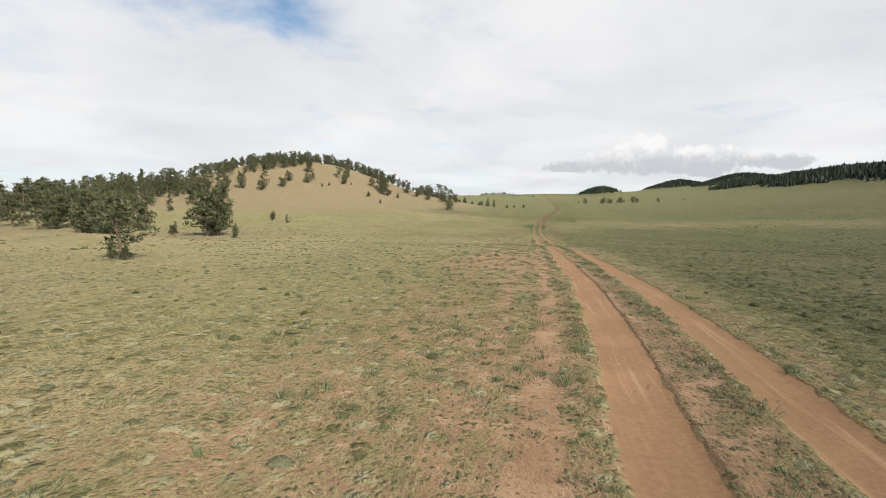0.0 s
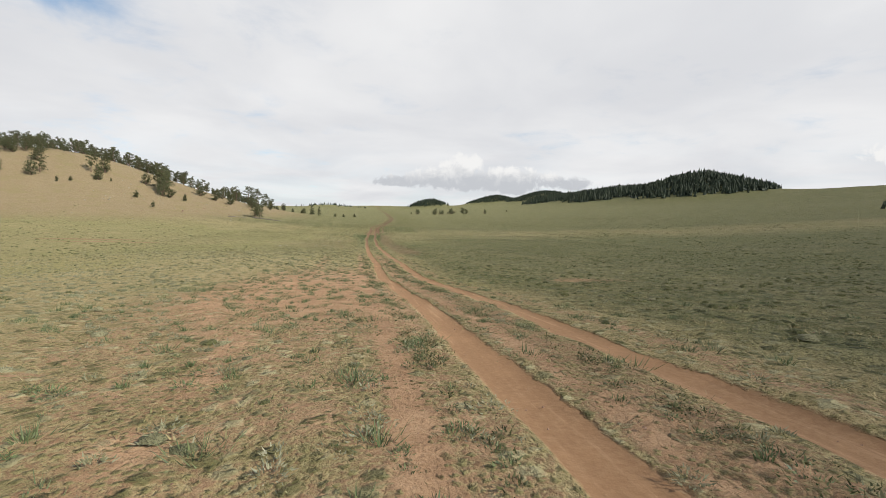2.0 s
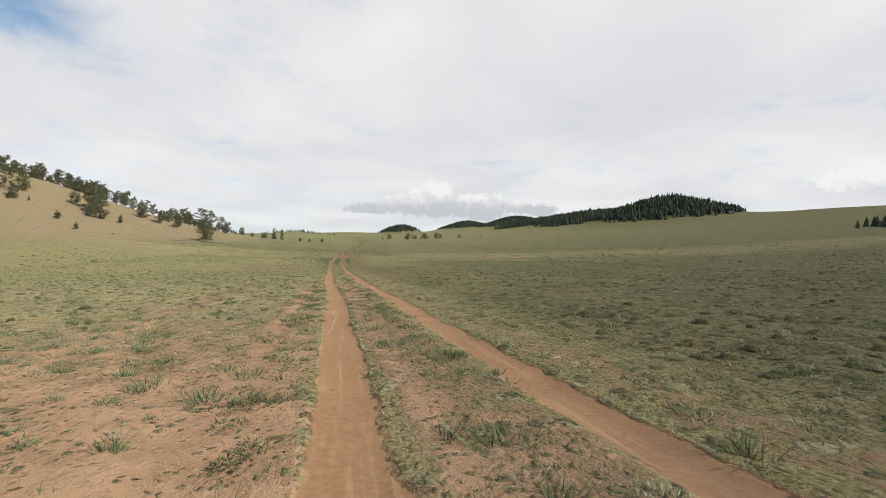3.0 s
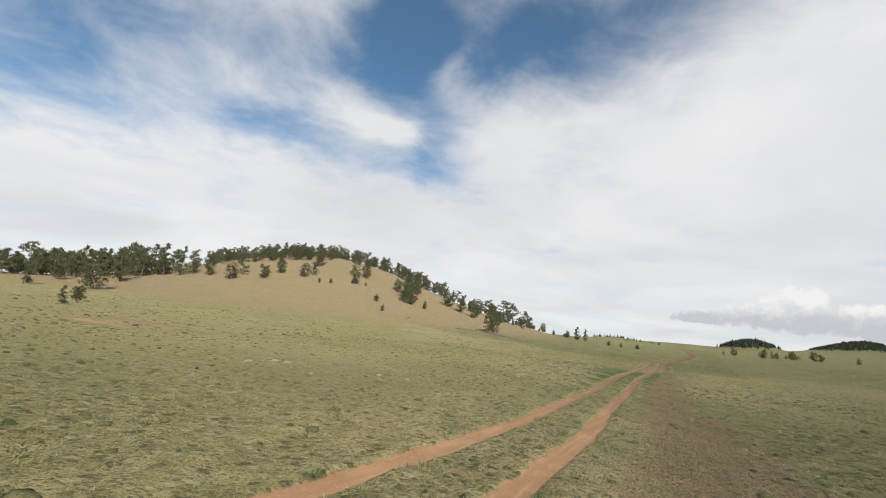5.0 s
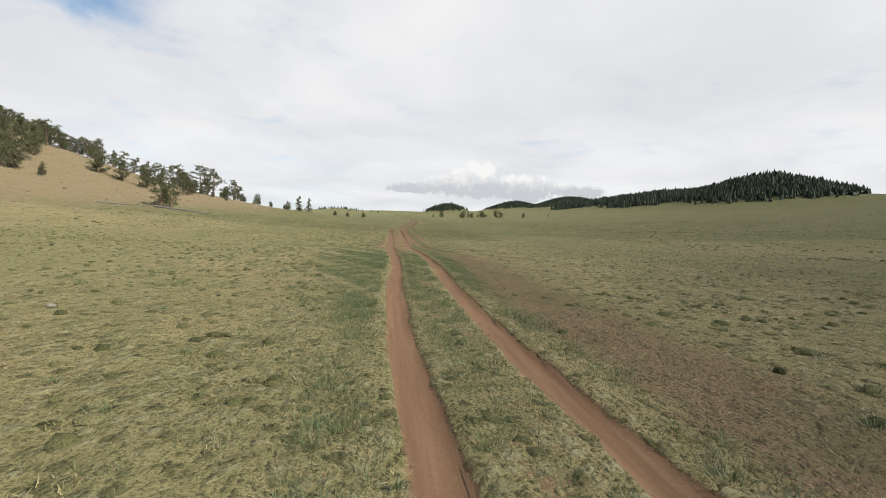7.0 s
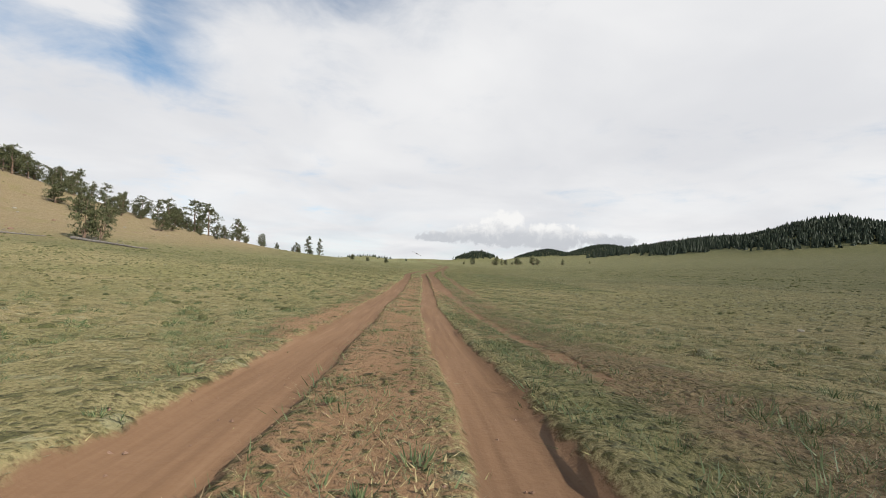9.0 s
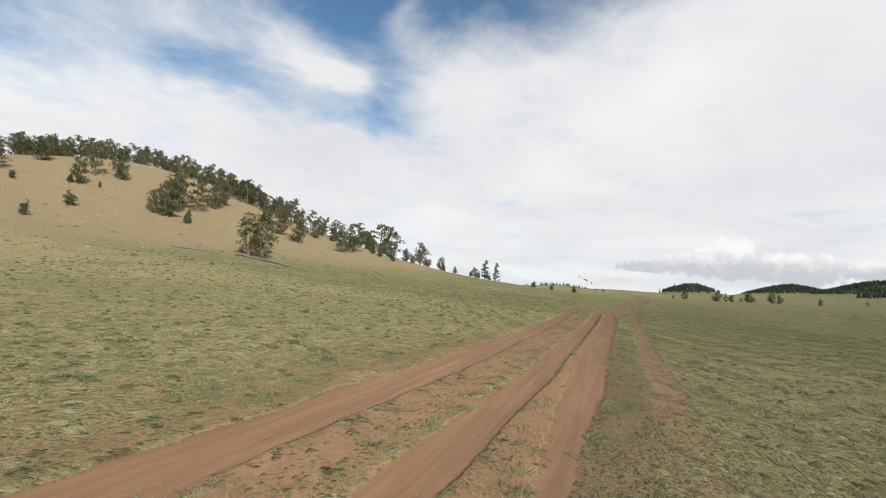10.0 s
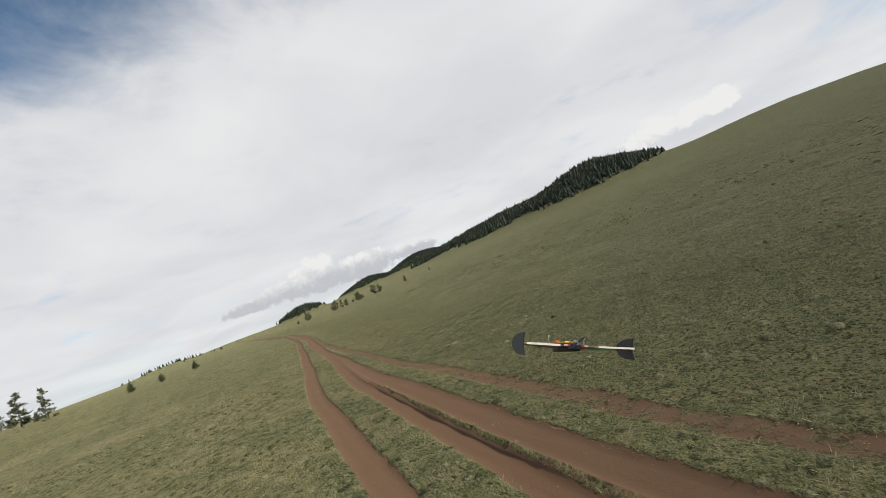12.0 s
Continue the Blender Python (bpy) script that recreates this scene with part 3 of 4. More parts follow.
def mounds(name, x, y, radius, height, mat, label):
    """Low rounded cushions, each a small uneven dome, all in one object."""
    count, ring = len(x), 5
    z = ground_z(x, y)
    turn = rng.uniform(0, 2 * np.pi, (count, 1)) + np.arange(ring) * 2 * np.pi / ring
    verts = np.empty((count, 2 * ring + 1, 3))
    stretch = rng.uniform(0.75, 1.35, (count, 1))
    for k, (out, up) in enumerate(((1.0, -0.15), (0.68, 0.72))):
        r = radius[:, None] * out * rng.uniform(0.7, 1.25, (count, ring))
        at = turn + 0.6 * k
        verts[:, k * ring:(k + 1) * ring, 0] = x[:, None] + np.cos(at) * r * stretch
        verts[:, k * ring:(k + 1) * ring, 1] = y[:, None] + np.sin(at) * r
        verts[:, k * ring:(k + 1) * ring, 2] = z[:, None] + height[:, None] * up * rng.uniform(0.75, 1.25, (count, ring))
    verts[:, -1] = np.stack([x + rng.normal(0, 0.15, count) * radius, y + rng.normal(0, 0.15, count) * radius, z + height], -1)
    i = np.arange(ring)
    j = (i + 1) % ring
    tri = np.concatenate([np.stack([i, j, ring + i], -1), np.stack([j, ring + j, ring + i], -1), np.stack([ring + i, ring + j, np.full(ring, 2 * ring)], -1)])
    faces = (tri[None] + (np.arange(count) * (2 * ring + 1))[:, None, None]).reshape(-1, 3).astype(np.int32)
    me = bpy.data.meshes.new(name)
    me.vertices.add(count * (2 * ring + 1))
    me.vertices.foreach_set("co", verts.astype(np.float32).ravel())
    me.loops.add(faces.size)
    me.loops.foreach_set("vertex_index", faces.ravel())
    me.polygons.add(len(faces))
    me.polygons.foreach_set("loop_start", np.arange(0, faces.size, 3, dtype=np.int32))
    me.polygons.foreach_set("use_smooth", np.ones(len(faces), bool))
    me.materials.append(mat)
    me.update(calc_edges=True)
    tagged(new(name, me), label, name.replace("_", " "), kind="stuff")


def open_ground(u, x, y):
    """How thinly plants stand, 0 to 1."""
    worn = ruts(u, y)[1]
    return np.clip(np.maximum(worn * 1.3, bare_soil(u, x, y) * 1.25), 0, 1)


def patch(x, y, scale, shift=0.0):
    return 0.5 + 0.25 * (np.sin(x * scale + shift) * np.sin(y * scale * 1.13 + 1.7) + np.sin((x + y) * scale * 0.61 + shift * 2) + 0.6 * np.sin((x - 1.7 * y) * scale * 1.9))


def stuff(name, soup, mat, label):
    tagged(new(name, triangle_soup(name, soup, mat)), label, name.replace("_", " "), kind="stuff")


def grow_prairie():
    u, x, y = scatter(200000, 18, 250, -7, 9)
    bareness = open_ground(u, x, y)
    keep = rng.uniform(0, 1, len(x)) > np.clip(bareness * 1.15 + 0.1, 0, 0.985)
    keep &= rng.uniform(0, 1, len(x)) > 0.4 * step(-y, -150, -120)
    # Thins out to the sides, where the ground's own tufts take over.
    keep &= rng.uniform(0, 1, len(x)) > step(np.abs(u - 1), 3.5, 8.5) * 0.75
    u, x, y = u[keep], x[keep], y[keep]
    dry = dry_grass(u, x, y) + 0.25 * patch(x, y, 0.9) + rng.uniform(-0.25, 0.25, len(x))
    straw = dry > 0.52
    tall = (0.025 + 0.035 * rng.uniform(0, 1, len(x))) * (1 - 0.4 * step(y, 162, 168) * step(-y, -190, -184))
    edge = (strip(u, -0.85, 0.45) + strip(u, 0.82, 0.45) + strip(u, 2.5, 0.4)) * step(y, 118, 150) * step(-y, -212, -200)
    rich = (edge + 0.9 * step(-u, 0.5, 1.0) * step(u, -5, -2) * step(y, 148, 156) * step(-y, -182, -172) + rng.uniform(-0.3, 0.2, len(x))) > 0.5
    rich &= ~straw
    stuff("dry_grass", blades(x[straw], y[straw], tall[straw], 7, 0.004, 1.2, 0.055), STRAW, "dry straw-coloured grass tufts beside the wheel ruts")
    g = ~straw & ~rich
    stuff("short_grass", blades(x[g], y[g], tall[g], 4, 0.006, 0.9, 0.05), GRASS, "short yellow-green prairie grass in small tufts")
    x2, y2 = np.repeat(x[rich], 2), np.repeat(y[rich], 2)
    x2, y2 = x2 + rng.normal(0, 0.06, len(x2)), y2 + rng.normal(0, 0.06, len(x2))
    low = 1 - 0.6 * step(y2, 162, 168)
    stuff("lush_grass", blades(x2, y2, (0.05 + 0.05 * rng.uniform(0, 1, len(x2))) * low, 7, 0.0042, 0.8, 0.05), LUSH, "lush blue-green grass along the road verge")
    # Dense verges where the ruts run through the moist hollow.
    u, x, y = scatter(110000, 116, 186, -2.6, 3.2)
    band = step(-u, 0.3, 0.5) * (0.25 + 0.6 * step(u, -2.0, -0.8)) + step(u, 0.32, 0.5) * step(-u, -1.4, -1.2) * (0.3 + 0.7 * step(np.abs(u - 0.85), 0.1, 0.35)) + step(u, 2.0, 2.15) * step(-u, -3.0, -2.5)
    keep = rng.uniform(0, 1, len(x)) < band * (0.15 + 0.75 * step(y, 138, 156)) * (1 - 0.97 * step(y, 162.5, 167.5)) * (0.4 + 0.9 * patch(x, y, 0.8))
    x, y = x[keep], y[keep]
    stuff("verge_grass", blades(x, y, rng.uniform(0.045, 0.1, len(x)), 6, 0.0045, 0.75, 0.05), LUSH, "dense blue-green grass lining the wheel ruts")
    # Short turf round the later ruts, where the way runs lowest.
    u, x, y = scatter(120000, 163, 204, -3.4, 7.5)
    worn = ruts(u, y)[1]
    cover = 0.75 * step(u, 1.95, 2.3) * (1 - 0.8 * strip(u, 2.25, 0.45) * step(y, 179, 187)) + step(u, 0.3, 0.5) * step(-u, -1.35, -1.15) * (0.35 + 0.6 * strip(u, 0.95, 0.35)) + 0.7 * step(-u, 0.55, 1.0) * (1 - 0.5 * step(y, 176, 184))
    keep = (rng.uniform(0, 1, len(x)) < cover * (1 - np.clip(worn * 1.5, 0, 1)) * np.clip(1.5 * patch(x, y, 1.3) - 0.15, 0.05, 1))
    u, x, y = u[keep], x[keep], y[keep]
    pick = rng.uniform(0, 1, len(x)) + 0.35 * (patch(x, y, 0.6, 1.0) - 0.5)
    for name, mat, lo, hi, label in (("road_turf", LUSH, -9, 0.45, "short blue-green turf between the late wheel ruts"), ("yellow_turf", GRASS, 0.45, 0.75, "short yellow-green turf beside the late wheel ruts"), ("bleached_turf", STRAW, 0.75, 9, "bleached grass stems beside the late wheel ruts")):
        here = (pick >= lo) & (pick < hi)
        stuff(name, blades(x[here], y[here], rng.uniform(0.015, 0.05, here.sum()), 6, 0.0026, 1.2, 0.045), mat, label)
    # Leafy bushes along the left verge.
    u, x, y = scatter(520, 150, 205, -9, -0.9)
    x, y = x[ruts(u, y)[1] < 0.1], y[ruts(u, y)[1] < 0.1]
    stuff("verge_herbs", cushions(x, y, 0.05 + 0.24 * rng.uniform(0, 1, len(x)) ** 3, 110, 0.2, 0.3, 0.03), LUSH, "low dark green herbs on the road verge")
    # Taller green tufts on the right of the late ruts.
    u, x, y = scatter(9000, 166, 206, 2.0, 7.5)
    keep = (ruts(u, y)[1] < 0.25) & (rng.uniform(0, 1, len(x)) < (0.2 + 0.8 * strip(u, 4.0, 1.1) + 0.5 * strip(u, 2.25, 0.2)) * np.clip(2.4 * patch(x, y, 1.1, 0.7) - 0.75, 0.03, 1))
    x, y = x[keep], y[keep]
    size = rng.uniform(0.6, 1.5, len(x))
    stuff("green_tufts", blades(x, y, rng.uniform(0.04, 0.1, len(x)), 16, 0.0035, 0.8, 0.045, size), LUSH, "taller green grass tufts beside the late wheel ruts")
    # The rank turf beyond the last ruts.
    u, x, y = scatter(48000, 196, 238, 2.6, 15)
    keep = rng.uniform(0, 1, len(x)) > np.clip(open_ground(u, x, y) * 1.1, 0, 0.98)
    x, y = x[keep], y[keep]
    pale = rng.uniform(0, 1, len(x)) + 0.5 * (patch(x, y, 1.1) - 0.5) > 0.72
    stuff("turf", blades(x[~pale], y[~pale], rng.uniform(0.03, 0.07, (~pale).sum()), 6, 0.0065, 1.0, 0.06), LUSH, "dark green turf beyond the wheel ruts")
    stuff("withered_grass", blades(x[pale], y[pale], rng.uniform(0.03, 0.06, pale.sum()), 6, 0.006, 1.4, 0.06), GRASS, "withered pale blades in the dark turf")
    # Larger tufts on the open soil.
    u, x, y = scatter(26000, 22, 252, -8, 9)
    bareness = open_ground(u, x, y)
    keep = (ruts(u, y)[1] < 0.35) & (rng.uniform(0, 1, len(x)) < 0.05 + 0.42 * bareness * (1 - 0.7 * step(y, 165, 172)))
    x, y = x[keep], y[keep]
    size = rng.uniform(0.4, 1.4, len(x)) ** 1.5
    high = (0.045 + 0.045 * size * rng.uniform(0.6, 1.2, len(x))) * (1 - 0.45 * step(y, 165, 172))
    stuff("grass_clump", blades(x, y, high, 46, 0.0055, 0.75, 0.05, size), LUSH, "bright green grass clumps on the open red soil")
    # Low leafy herbs on the bare soil at the start of the road.
    u, x, y = scatter(8200, 22, 100, -9, 3.6)
    keep = (ruts(u, y)[1] < 0.3) & (rng.uniform(0, 1, len(x)) < 0.15 + 0.5 * step(bare_soil(u, x, y), 0.15, 0.5) * (0.3 + patch(x, y, 0.7)) + 0.6 * strip(u, -0.62, 0.2) + 0.6 * strip(u, 1.02, 0.2) - 0.5 * strip(u, 0.5, 0.2))
    x, y = x[keep], y[keep]
    grey = rng.uniform(0, 1, len(x)) < 0.4
    wide = (0.045 + 0.11 * rng.uniform(0, 1, len(x)) ** 2) * (1 + 0.5 * strip(u[keep], -0.62, 0.25) + 0.5 * strip(u[keep], 1.02, 0.25))
    stuff("green_herbs", cushions(x[~grey], y[~grey], wide[~grey], 95, 0.2, 0.32, 0.02), LUSH, "low green herbs on the bare red soil")
    stuff("grey_herbs", cushions(x[grey], y[grey], wide[grey], 95, 0.2, 0.32, 0.02), SAGE, "low grey-green herbs on the bare red soil")
    # Sagebrush cushions.
    u, x, y = scatter(13000, 16, 262, -14, 18)
    line = (strip(u, -1.4, 0.25) + 0.8 * strip(u, 1.02, 0.2) + 0.7 * strip(u, -4.5, 1.5) * step(y, 55, 70)) * step(-y, -98, -88)
    grows = patch(x, y, 0.28) * 0.62 + line
    keep = (ruts(u, y)[1] < 0.3) & (rng.uniform(0, 1, len(x)) > np.clip(bare_soil(u, x, y) * 1.6 - line, 0, 1)) & (grows + 0.25 * step(u, 5, 8) * step(y, 112, 122) * step(-y, -165, -150) + rng.uniform(-0.3, 0.3, len(x)) > 0.38) & ~((y > 164) & (np.abs(u - 1.5) < 3.2))
    x, y = x[keep], y[keep]
    stuff("sagebrush", cushions(x, y, rng.uniform(0.06, 0.15, len(x)), 40, 0.19, 0.4, 0.022), SAGE, "low silvery sagebrush cushions")
    # Dark shrubs that line the ruts of the first stretch.
    u, x, y = scatter(9000, 20, 92, -1.0, 1.5)
    lined = np.maximum(strip(u, -0.62 + 0.05 * np.sin(y * 0.7), 0.16), strip(u, 1.02, 0.18))
    keep = (ruts(u, y)[1] < 0.3) & (rng.uniform(0, 1, len(x)) < lined * np.clip(2.2 * patch(x, y, 0.8, 2.0) - 0.5, 0.08, 1) * 0.6)
    x, y = x[keep], y[keep]
    stuff("roadside_shrubs", cushions(x, y, 0.035 + 0.1 * rng.uniform(0, 1, len(x)) ** 1.6, 58, 0.22, 0.35, 0.02), DARK_SAGE, "dark low shrubs lining the wheel ruts")
    # Cushions and tussocks on the open plain, both sides of the road.
    def settle(count, y0, y1, u0, u1, scale, shift, bar):
        u, x, y = scatter(count, y0, y1, u0, u1)
        keep = (ruts(u, y)[1] < 0.15) & (patch(x, y, scale, shift) + rng.uniform(-0.45, 0.45, len(x)) > bar)
        keep &= rng.uniform(0, 1, len(x)) > np.clip(bare_soil(u, x, y) * 1.9, 0, 0.97)
        keep &= rng.uniform(0, 1, len(x)) > 0.9 * step(dome(x, y, HILL_X, HILL_Y, HILL_UP, HILL_R), 1.5, 5)
        keep &= ~((y > 160) & (np.abs(u - 1.7) < 3.0)) & (rng.uniform(0, 1, len(x)) > 0.7 * dry_grass(u, x, y))
        return u[keep], x[keep], y[keep]

    def tuft_field(name, where, low, high, tall, mat, leaf, label, shoots=9):
        """Flat cushions, and short shoots that break their outline."""
        u, x, y = where
        r = low + (high - low) * rng.uniform(0, 1, len(x)) ** 2.2
        h = r * tall * rng.uniform(0.6, 1.2, len(x))
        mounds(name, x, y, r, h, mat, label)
        if shoots:
            near = np.abs(u - 1) < 18
            x, y, r, h = x[near], y[near], r[near], h[near]
            stuff(name.rstrip("s") + "_shoots", blades(x, y, 0.025 + h * 1.15, shoots, 0.0075, 0.8, 0.5, r), leaf, "short shoots on " + label)

    tuft_field("sage_cushions", settle(19000, 16, 108, -30, -1.4, 0.35, 0.5, 0.34), 0.04, 0.115, 0.45, SAGE_MOUND, SAGE, "pale sage cushions of the dry start of the plain", 11)
    tuft_field("tussocks", settle(15000, 96, 240, -32, -1.2, 0.5, 3.0, 0.4), 0.05, 0.14, 0.45, YELLOW_MOUND, GRASS, "small yellow-green tussocks in the short grass", 10)
    tuft_field("olive_tussocks", settle(12500, 16, 240, -34, -1.5, 0.22, 1.0, 0.45), 0.045, 0.125, 0.6, OLIVE_MOUND, OLIVE, "olive tussocks dotted through the short grass", 12)
    tuft_field("small_tussocks", settle(3000, 200, 240, -20, -1.0, 0.6, 5.0, 0.4), 0.04, 0.09, 0.65, OLIVE_MOUND, OLIVE, "small olive tussocks in the greener grass beyond the bend", 14)
    tuft_field("sage_hummocks", settle(13000, 138, 240, 4.2, 42, 0.5, 2.0, 0.36), 0.045, 0.13, 0.55, SAGE_MOUND, GRASS, "silvery sage hummocks on the greener side of the valley", 14)
    tuft_field("silver_cushions", settle(5000, 20, 138, 4.2, 40, 0.3, 2.0, 0.4), 0.05, 0.14, 0.45, SAGE_MOUND, SAGE, "scattered silvery cushions in the green grass")
    tuft_field("green_hummocks", settle(15000, 16, 150, 3.6, 42, 0.25, 4.0, 0.4), 0.05, 0.15, 0.5, OLIVE_MOUND, OLIVE, "dark green hummocks on the greener side of the valley", 12)
    tuft_field("small_hummocks", settle(6000, 150, 240, 3.6, 42, 0.25, 4.0, 0.4), 0.04, 0.11, 0.6, YELLOW_MOUND, GRASS, "small yellow-green hummocks among the sage")
    tuft_field("far_hummocks", settle(8500, 16, 340, 36, 150, 0.09, 1.0, 0.4), 0.14, 0.34, 0.5, OLIVE_MOUND, OLIVE, "olive grass hummocks dotted over the open plain", 0)
    tuft_field("far_tussocks", settle(6500, 20, 300, -100, -28, 0.09, 2.0, 0.42), 0.12, 0.3, 0.5, OLIVE_MOUND, OLIVE, "olive tussocks dotted below the hill", 0)
    tuft_field("dark_shrubs", settle(1900, 16, 300, -40, 60, 0.17, 2.0, 0.42), 0.04, 0.095, 0.9, DARK_MOUND, DARK_SAGE, "dark green low shrubs dotted over the prairie", 22)


grow_prairie()


def pebbles():
    u, x, y = scatter(30000, 24, 245, -7, 9)
    keep = rng.uniform(0, 1, len(x)) < 0.15 + open_ground(u, x, y)
    x, y = x[keep], y[keep]
    s = rng.uniform(0.004, 0.014, len(x)) * rng.uniform(0.5, 1.5, len(x))
    c = np.stack([x, y, ground_z(x, y) + s * 0.3], -1)
    tips = np.array([(1, 0, 0), (0, 1, 0), (-1, 0, 0), (0, -1, 0), (0, 0, 0.8), (0, 0, -0.8)])
    ids = ((0, 1, 4), (1, 2, 4), (2, 3, 4), (3, 0, 4))
    jig = rng.uniform(0.6, 1.3, (len(x), 6, 1))
    v = c[:, None] + tips * s[:, None, None] * jig
    stuff("pebbles", np.concatenate([v[:, i] for i in ids]), RED_STONE, "small reddish pebbles strewn over the bare soil")


pebbles()


# ---- trees ----
def tube(bm, points, radii, sides=7):
    """A bent tapered stem through the points."""
    rings = []
    for k, (p, r) in enumerate(zip(points, radii)):
        along = (points[min(k + 1, len(points) - 1)] - points[max(k - 1, 0)]).normalized()
        a = along.orthogonal().normalized()
        b = along.cross(a)
        rings.append([bm.verts.new(p + (a * math.cos(t) + b * math.sin(t)) * r) for t in (2 * math.pi * i / sides for i in range(sides))])
    for lo, hi in zip(rings, rings[1:]):
        for i in range(sides):
            bm.faces.new((lo[i], lo[(i + 1) % sides], hi[(i + 1) % sides], hi[i]))
    bm.faces.new(rings[-1])


def foliage(centres, radii, per, leaf, local):
    """Needle pads: flat clumps of small flakes that point outward and up from each centre."""
    n = len(centres) * per
    c, r = np.repeat(np.array(centres), per, 0), np.repeat(np.array(radii), per)
    d = local.normal(0, 1, (n, 3))
    d /= np.linalg.norm(d, axis=1)[:, None]
    at = c + d * (r * local.uniform(0.15, 1.0, n) ** 0.7)[:, None] * np.array([1, 1, 0.56])
    s = (leaf * local.uniform(0.6, 1.5, n))[:, None]
    a = np.cross(d, local.normal(0, 1, (n, 3)))
    a /= np.linalg.norm(a, axis=1)[:, None] + 1e-9
    tilt = local.normal(0, 0.4, (n, 3)) + np.array([0, 0, 0.45])
    return np.stack([at - a * s * 0.5, at + a * s * 0.5, at + (d + tilt) * s * 1.2], 1)


def make_tree(kind, seed, mat):
    """A tree 5 m high at the origin: trunk, limbs and a crown of needle clumps."""
    local = np.random.default_rng(seed)
    root = new({"juniper": "juniper_bush", "spread": "limber_pine", "cone": "young_pine"}.get(kind, "tall_pine"))
    high = 5.0
    stems = {"spread": 3, "juniper": 4}.get(kind, 1)
    trunk, limbs = bmesh.new(), bmesh.new()
    centres, radii = [], []
    for s in range(stems):
        turn = 2 * math.pi * (s + local.uniform(0, 0.6)) / stems
        lean = (0.0 if stems == 1 else local.uniform(0.1, 0.28)) * high
        top = high * (1.0 if s == 0 else local.uniform(0.6, 0.92))
        n = 8
        stem = [Vector((math.cos(turn) * lean * (k / n) ** 1.2 + local.normal(0, 0.035) * k / n * 3, math.sin(turn) * lean * (k / n) ** 1.2 + local.normal(0, 0.035) * k / n * 3, -0.15 + (top + 0.05) * k / n)) for k in range(n + 1)]
        thick = {"pine": 0.13, "spread": 0.1, "juniper": 0.07, "cone": 0.09}[kind]
        tube(trunk, stem, [thick * (1.25 if k == 0 else 1) * (1 - 0.88 * k / n) + 0.008 for k in range(n + 1)])
        bough = {"pine": 21, "spread": 14, "juniper": 13, "cone": 30}[kind]
        low = {"pine": 0.22, "spread": 0.06, "juniper": 0.05, "cone": 0.08}[kind]
        for b in range(bough):
            f = low + (0.98 - low) * (b + local.uniform(0, 0.8)) / bough
            k = min(int(f * n), n - 1)
            at = stem[k].lerp(stem[k + 1], f * n - k)
            g = (f - low) / (1 - low)
            if kind == "pine":
                reach = high * 0.33 * (0.45 + 1.1 * math.sin(math.pi * min(1, 0.25 + 0.72 * g))) * local.uniform(0.45, 1.0) * (1 - 0.45 * g)
            elif kind == "spread":
                reach = high * 0.4 * (1 - 0.62 * g) * local.uniform(0.5, 1.15)
            elif kind == "juniper":
                reach = high * 0.33 * (1 - 0.7 * g) * local.uniform(0.6, 1.1)
            else:
                reach = high * 0.24 * (1.02 - g) * local.uniform(0.75, 1.1)
            way = local.uniform(0, 2 * math.pi)
            rise = {"pine": 0.12, "spread": 0.4, "juniper": 0.55, "cone": 0.05}[kind] + local.normal(0, 0.12)
            end = at + Vector((math.cos(way), math.sin(way), rise)) * reach
            mid = at.lerp(end, 0.55) - Vector((0, 0, 0.05 * reach))
            tube(limbs, [at, mid, end], [0.032 * (1 - 0.6 * g), 0.02 * (1 - 0.5 * g), 0.006], 3)
            for q in ((0.58, 0.8), (0.98, 1.1)) if reach > 0.5 else ((0.9, 1.0),):
                c = at.lerp(end, q[0]) + Vector(local.normal(0, 0.09, 3)) + Vector((0, 0, 0.06))
                centres.append(tuple(c))
                radii.append(q[1] * {"pine": 0.44, "spread": 0.46, "juniper": 0.44, "cone": 0.3}[kind] * local.uniform(0.55, 1.25))
        centres.append(tuple(stem[-1]))
        radii.append(0.22)
    part("trunk", trunk, BARK, root, smooth=True)
    tagged(part("branchwork", limbs, BARK, root), kind="stuff")
    per = {"pine": 31, "spread": 25, "juniper": 27, "cone": 30}[kind]
    soup = foliage(centres, radii, per, {"pine": 0.145, "spread": 0.155, "juniper": 0.15, "cone": 0.14}[kind], local)
    under("crown", triangle_soup("crown", soup, mat), root)
    return root


MODELS = {
    "p": [make_tree("pine", s, NEEDLES) for s in (11, 12, 13)],
    "s": [make_tree("spread", s, NEEDLES) for s in (21, 22, 23)],
    "j": [make_tree("juniper", s, JUNIPER) for s in (31, 32)],
    "c": [make_tree("cone", s, NEEDLES) for s in (41, 42)],
}
TREE_LABELS = {
    "p": ("tall open-crowned pine with reddish bark", "tree"),
    "s": ("many-stemmed spreading limber pine", "tree"),
    "j": ("dense dark green juniper bush", "bush"),
    "c": ("conical young pine with dense needles", "tree"),
}
used = {}


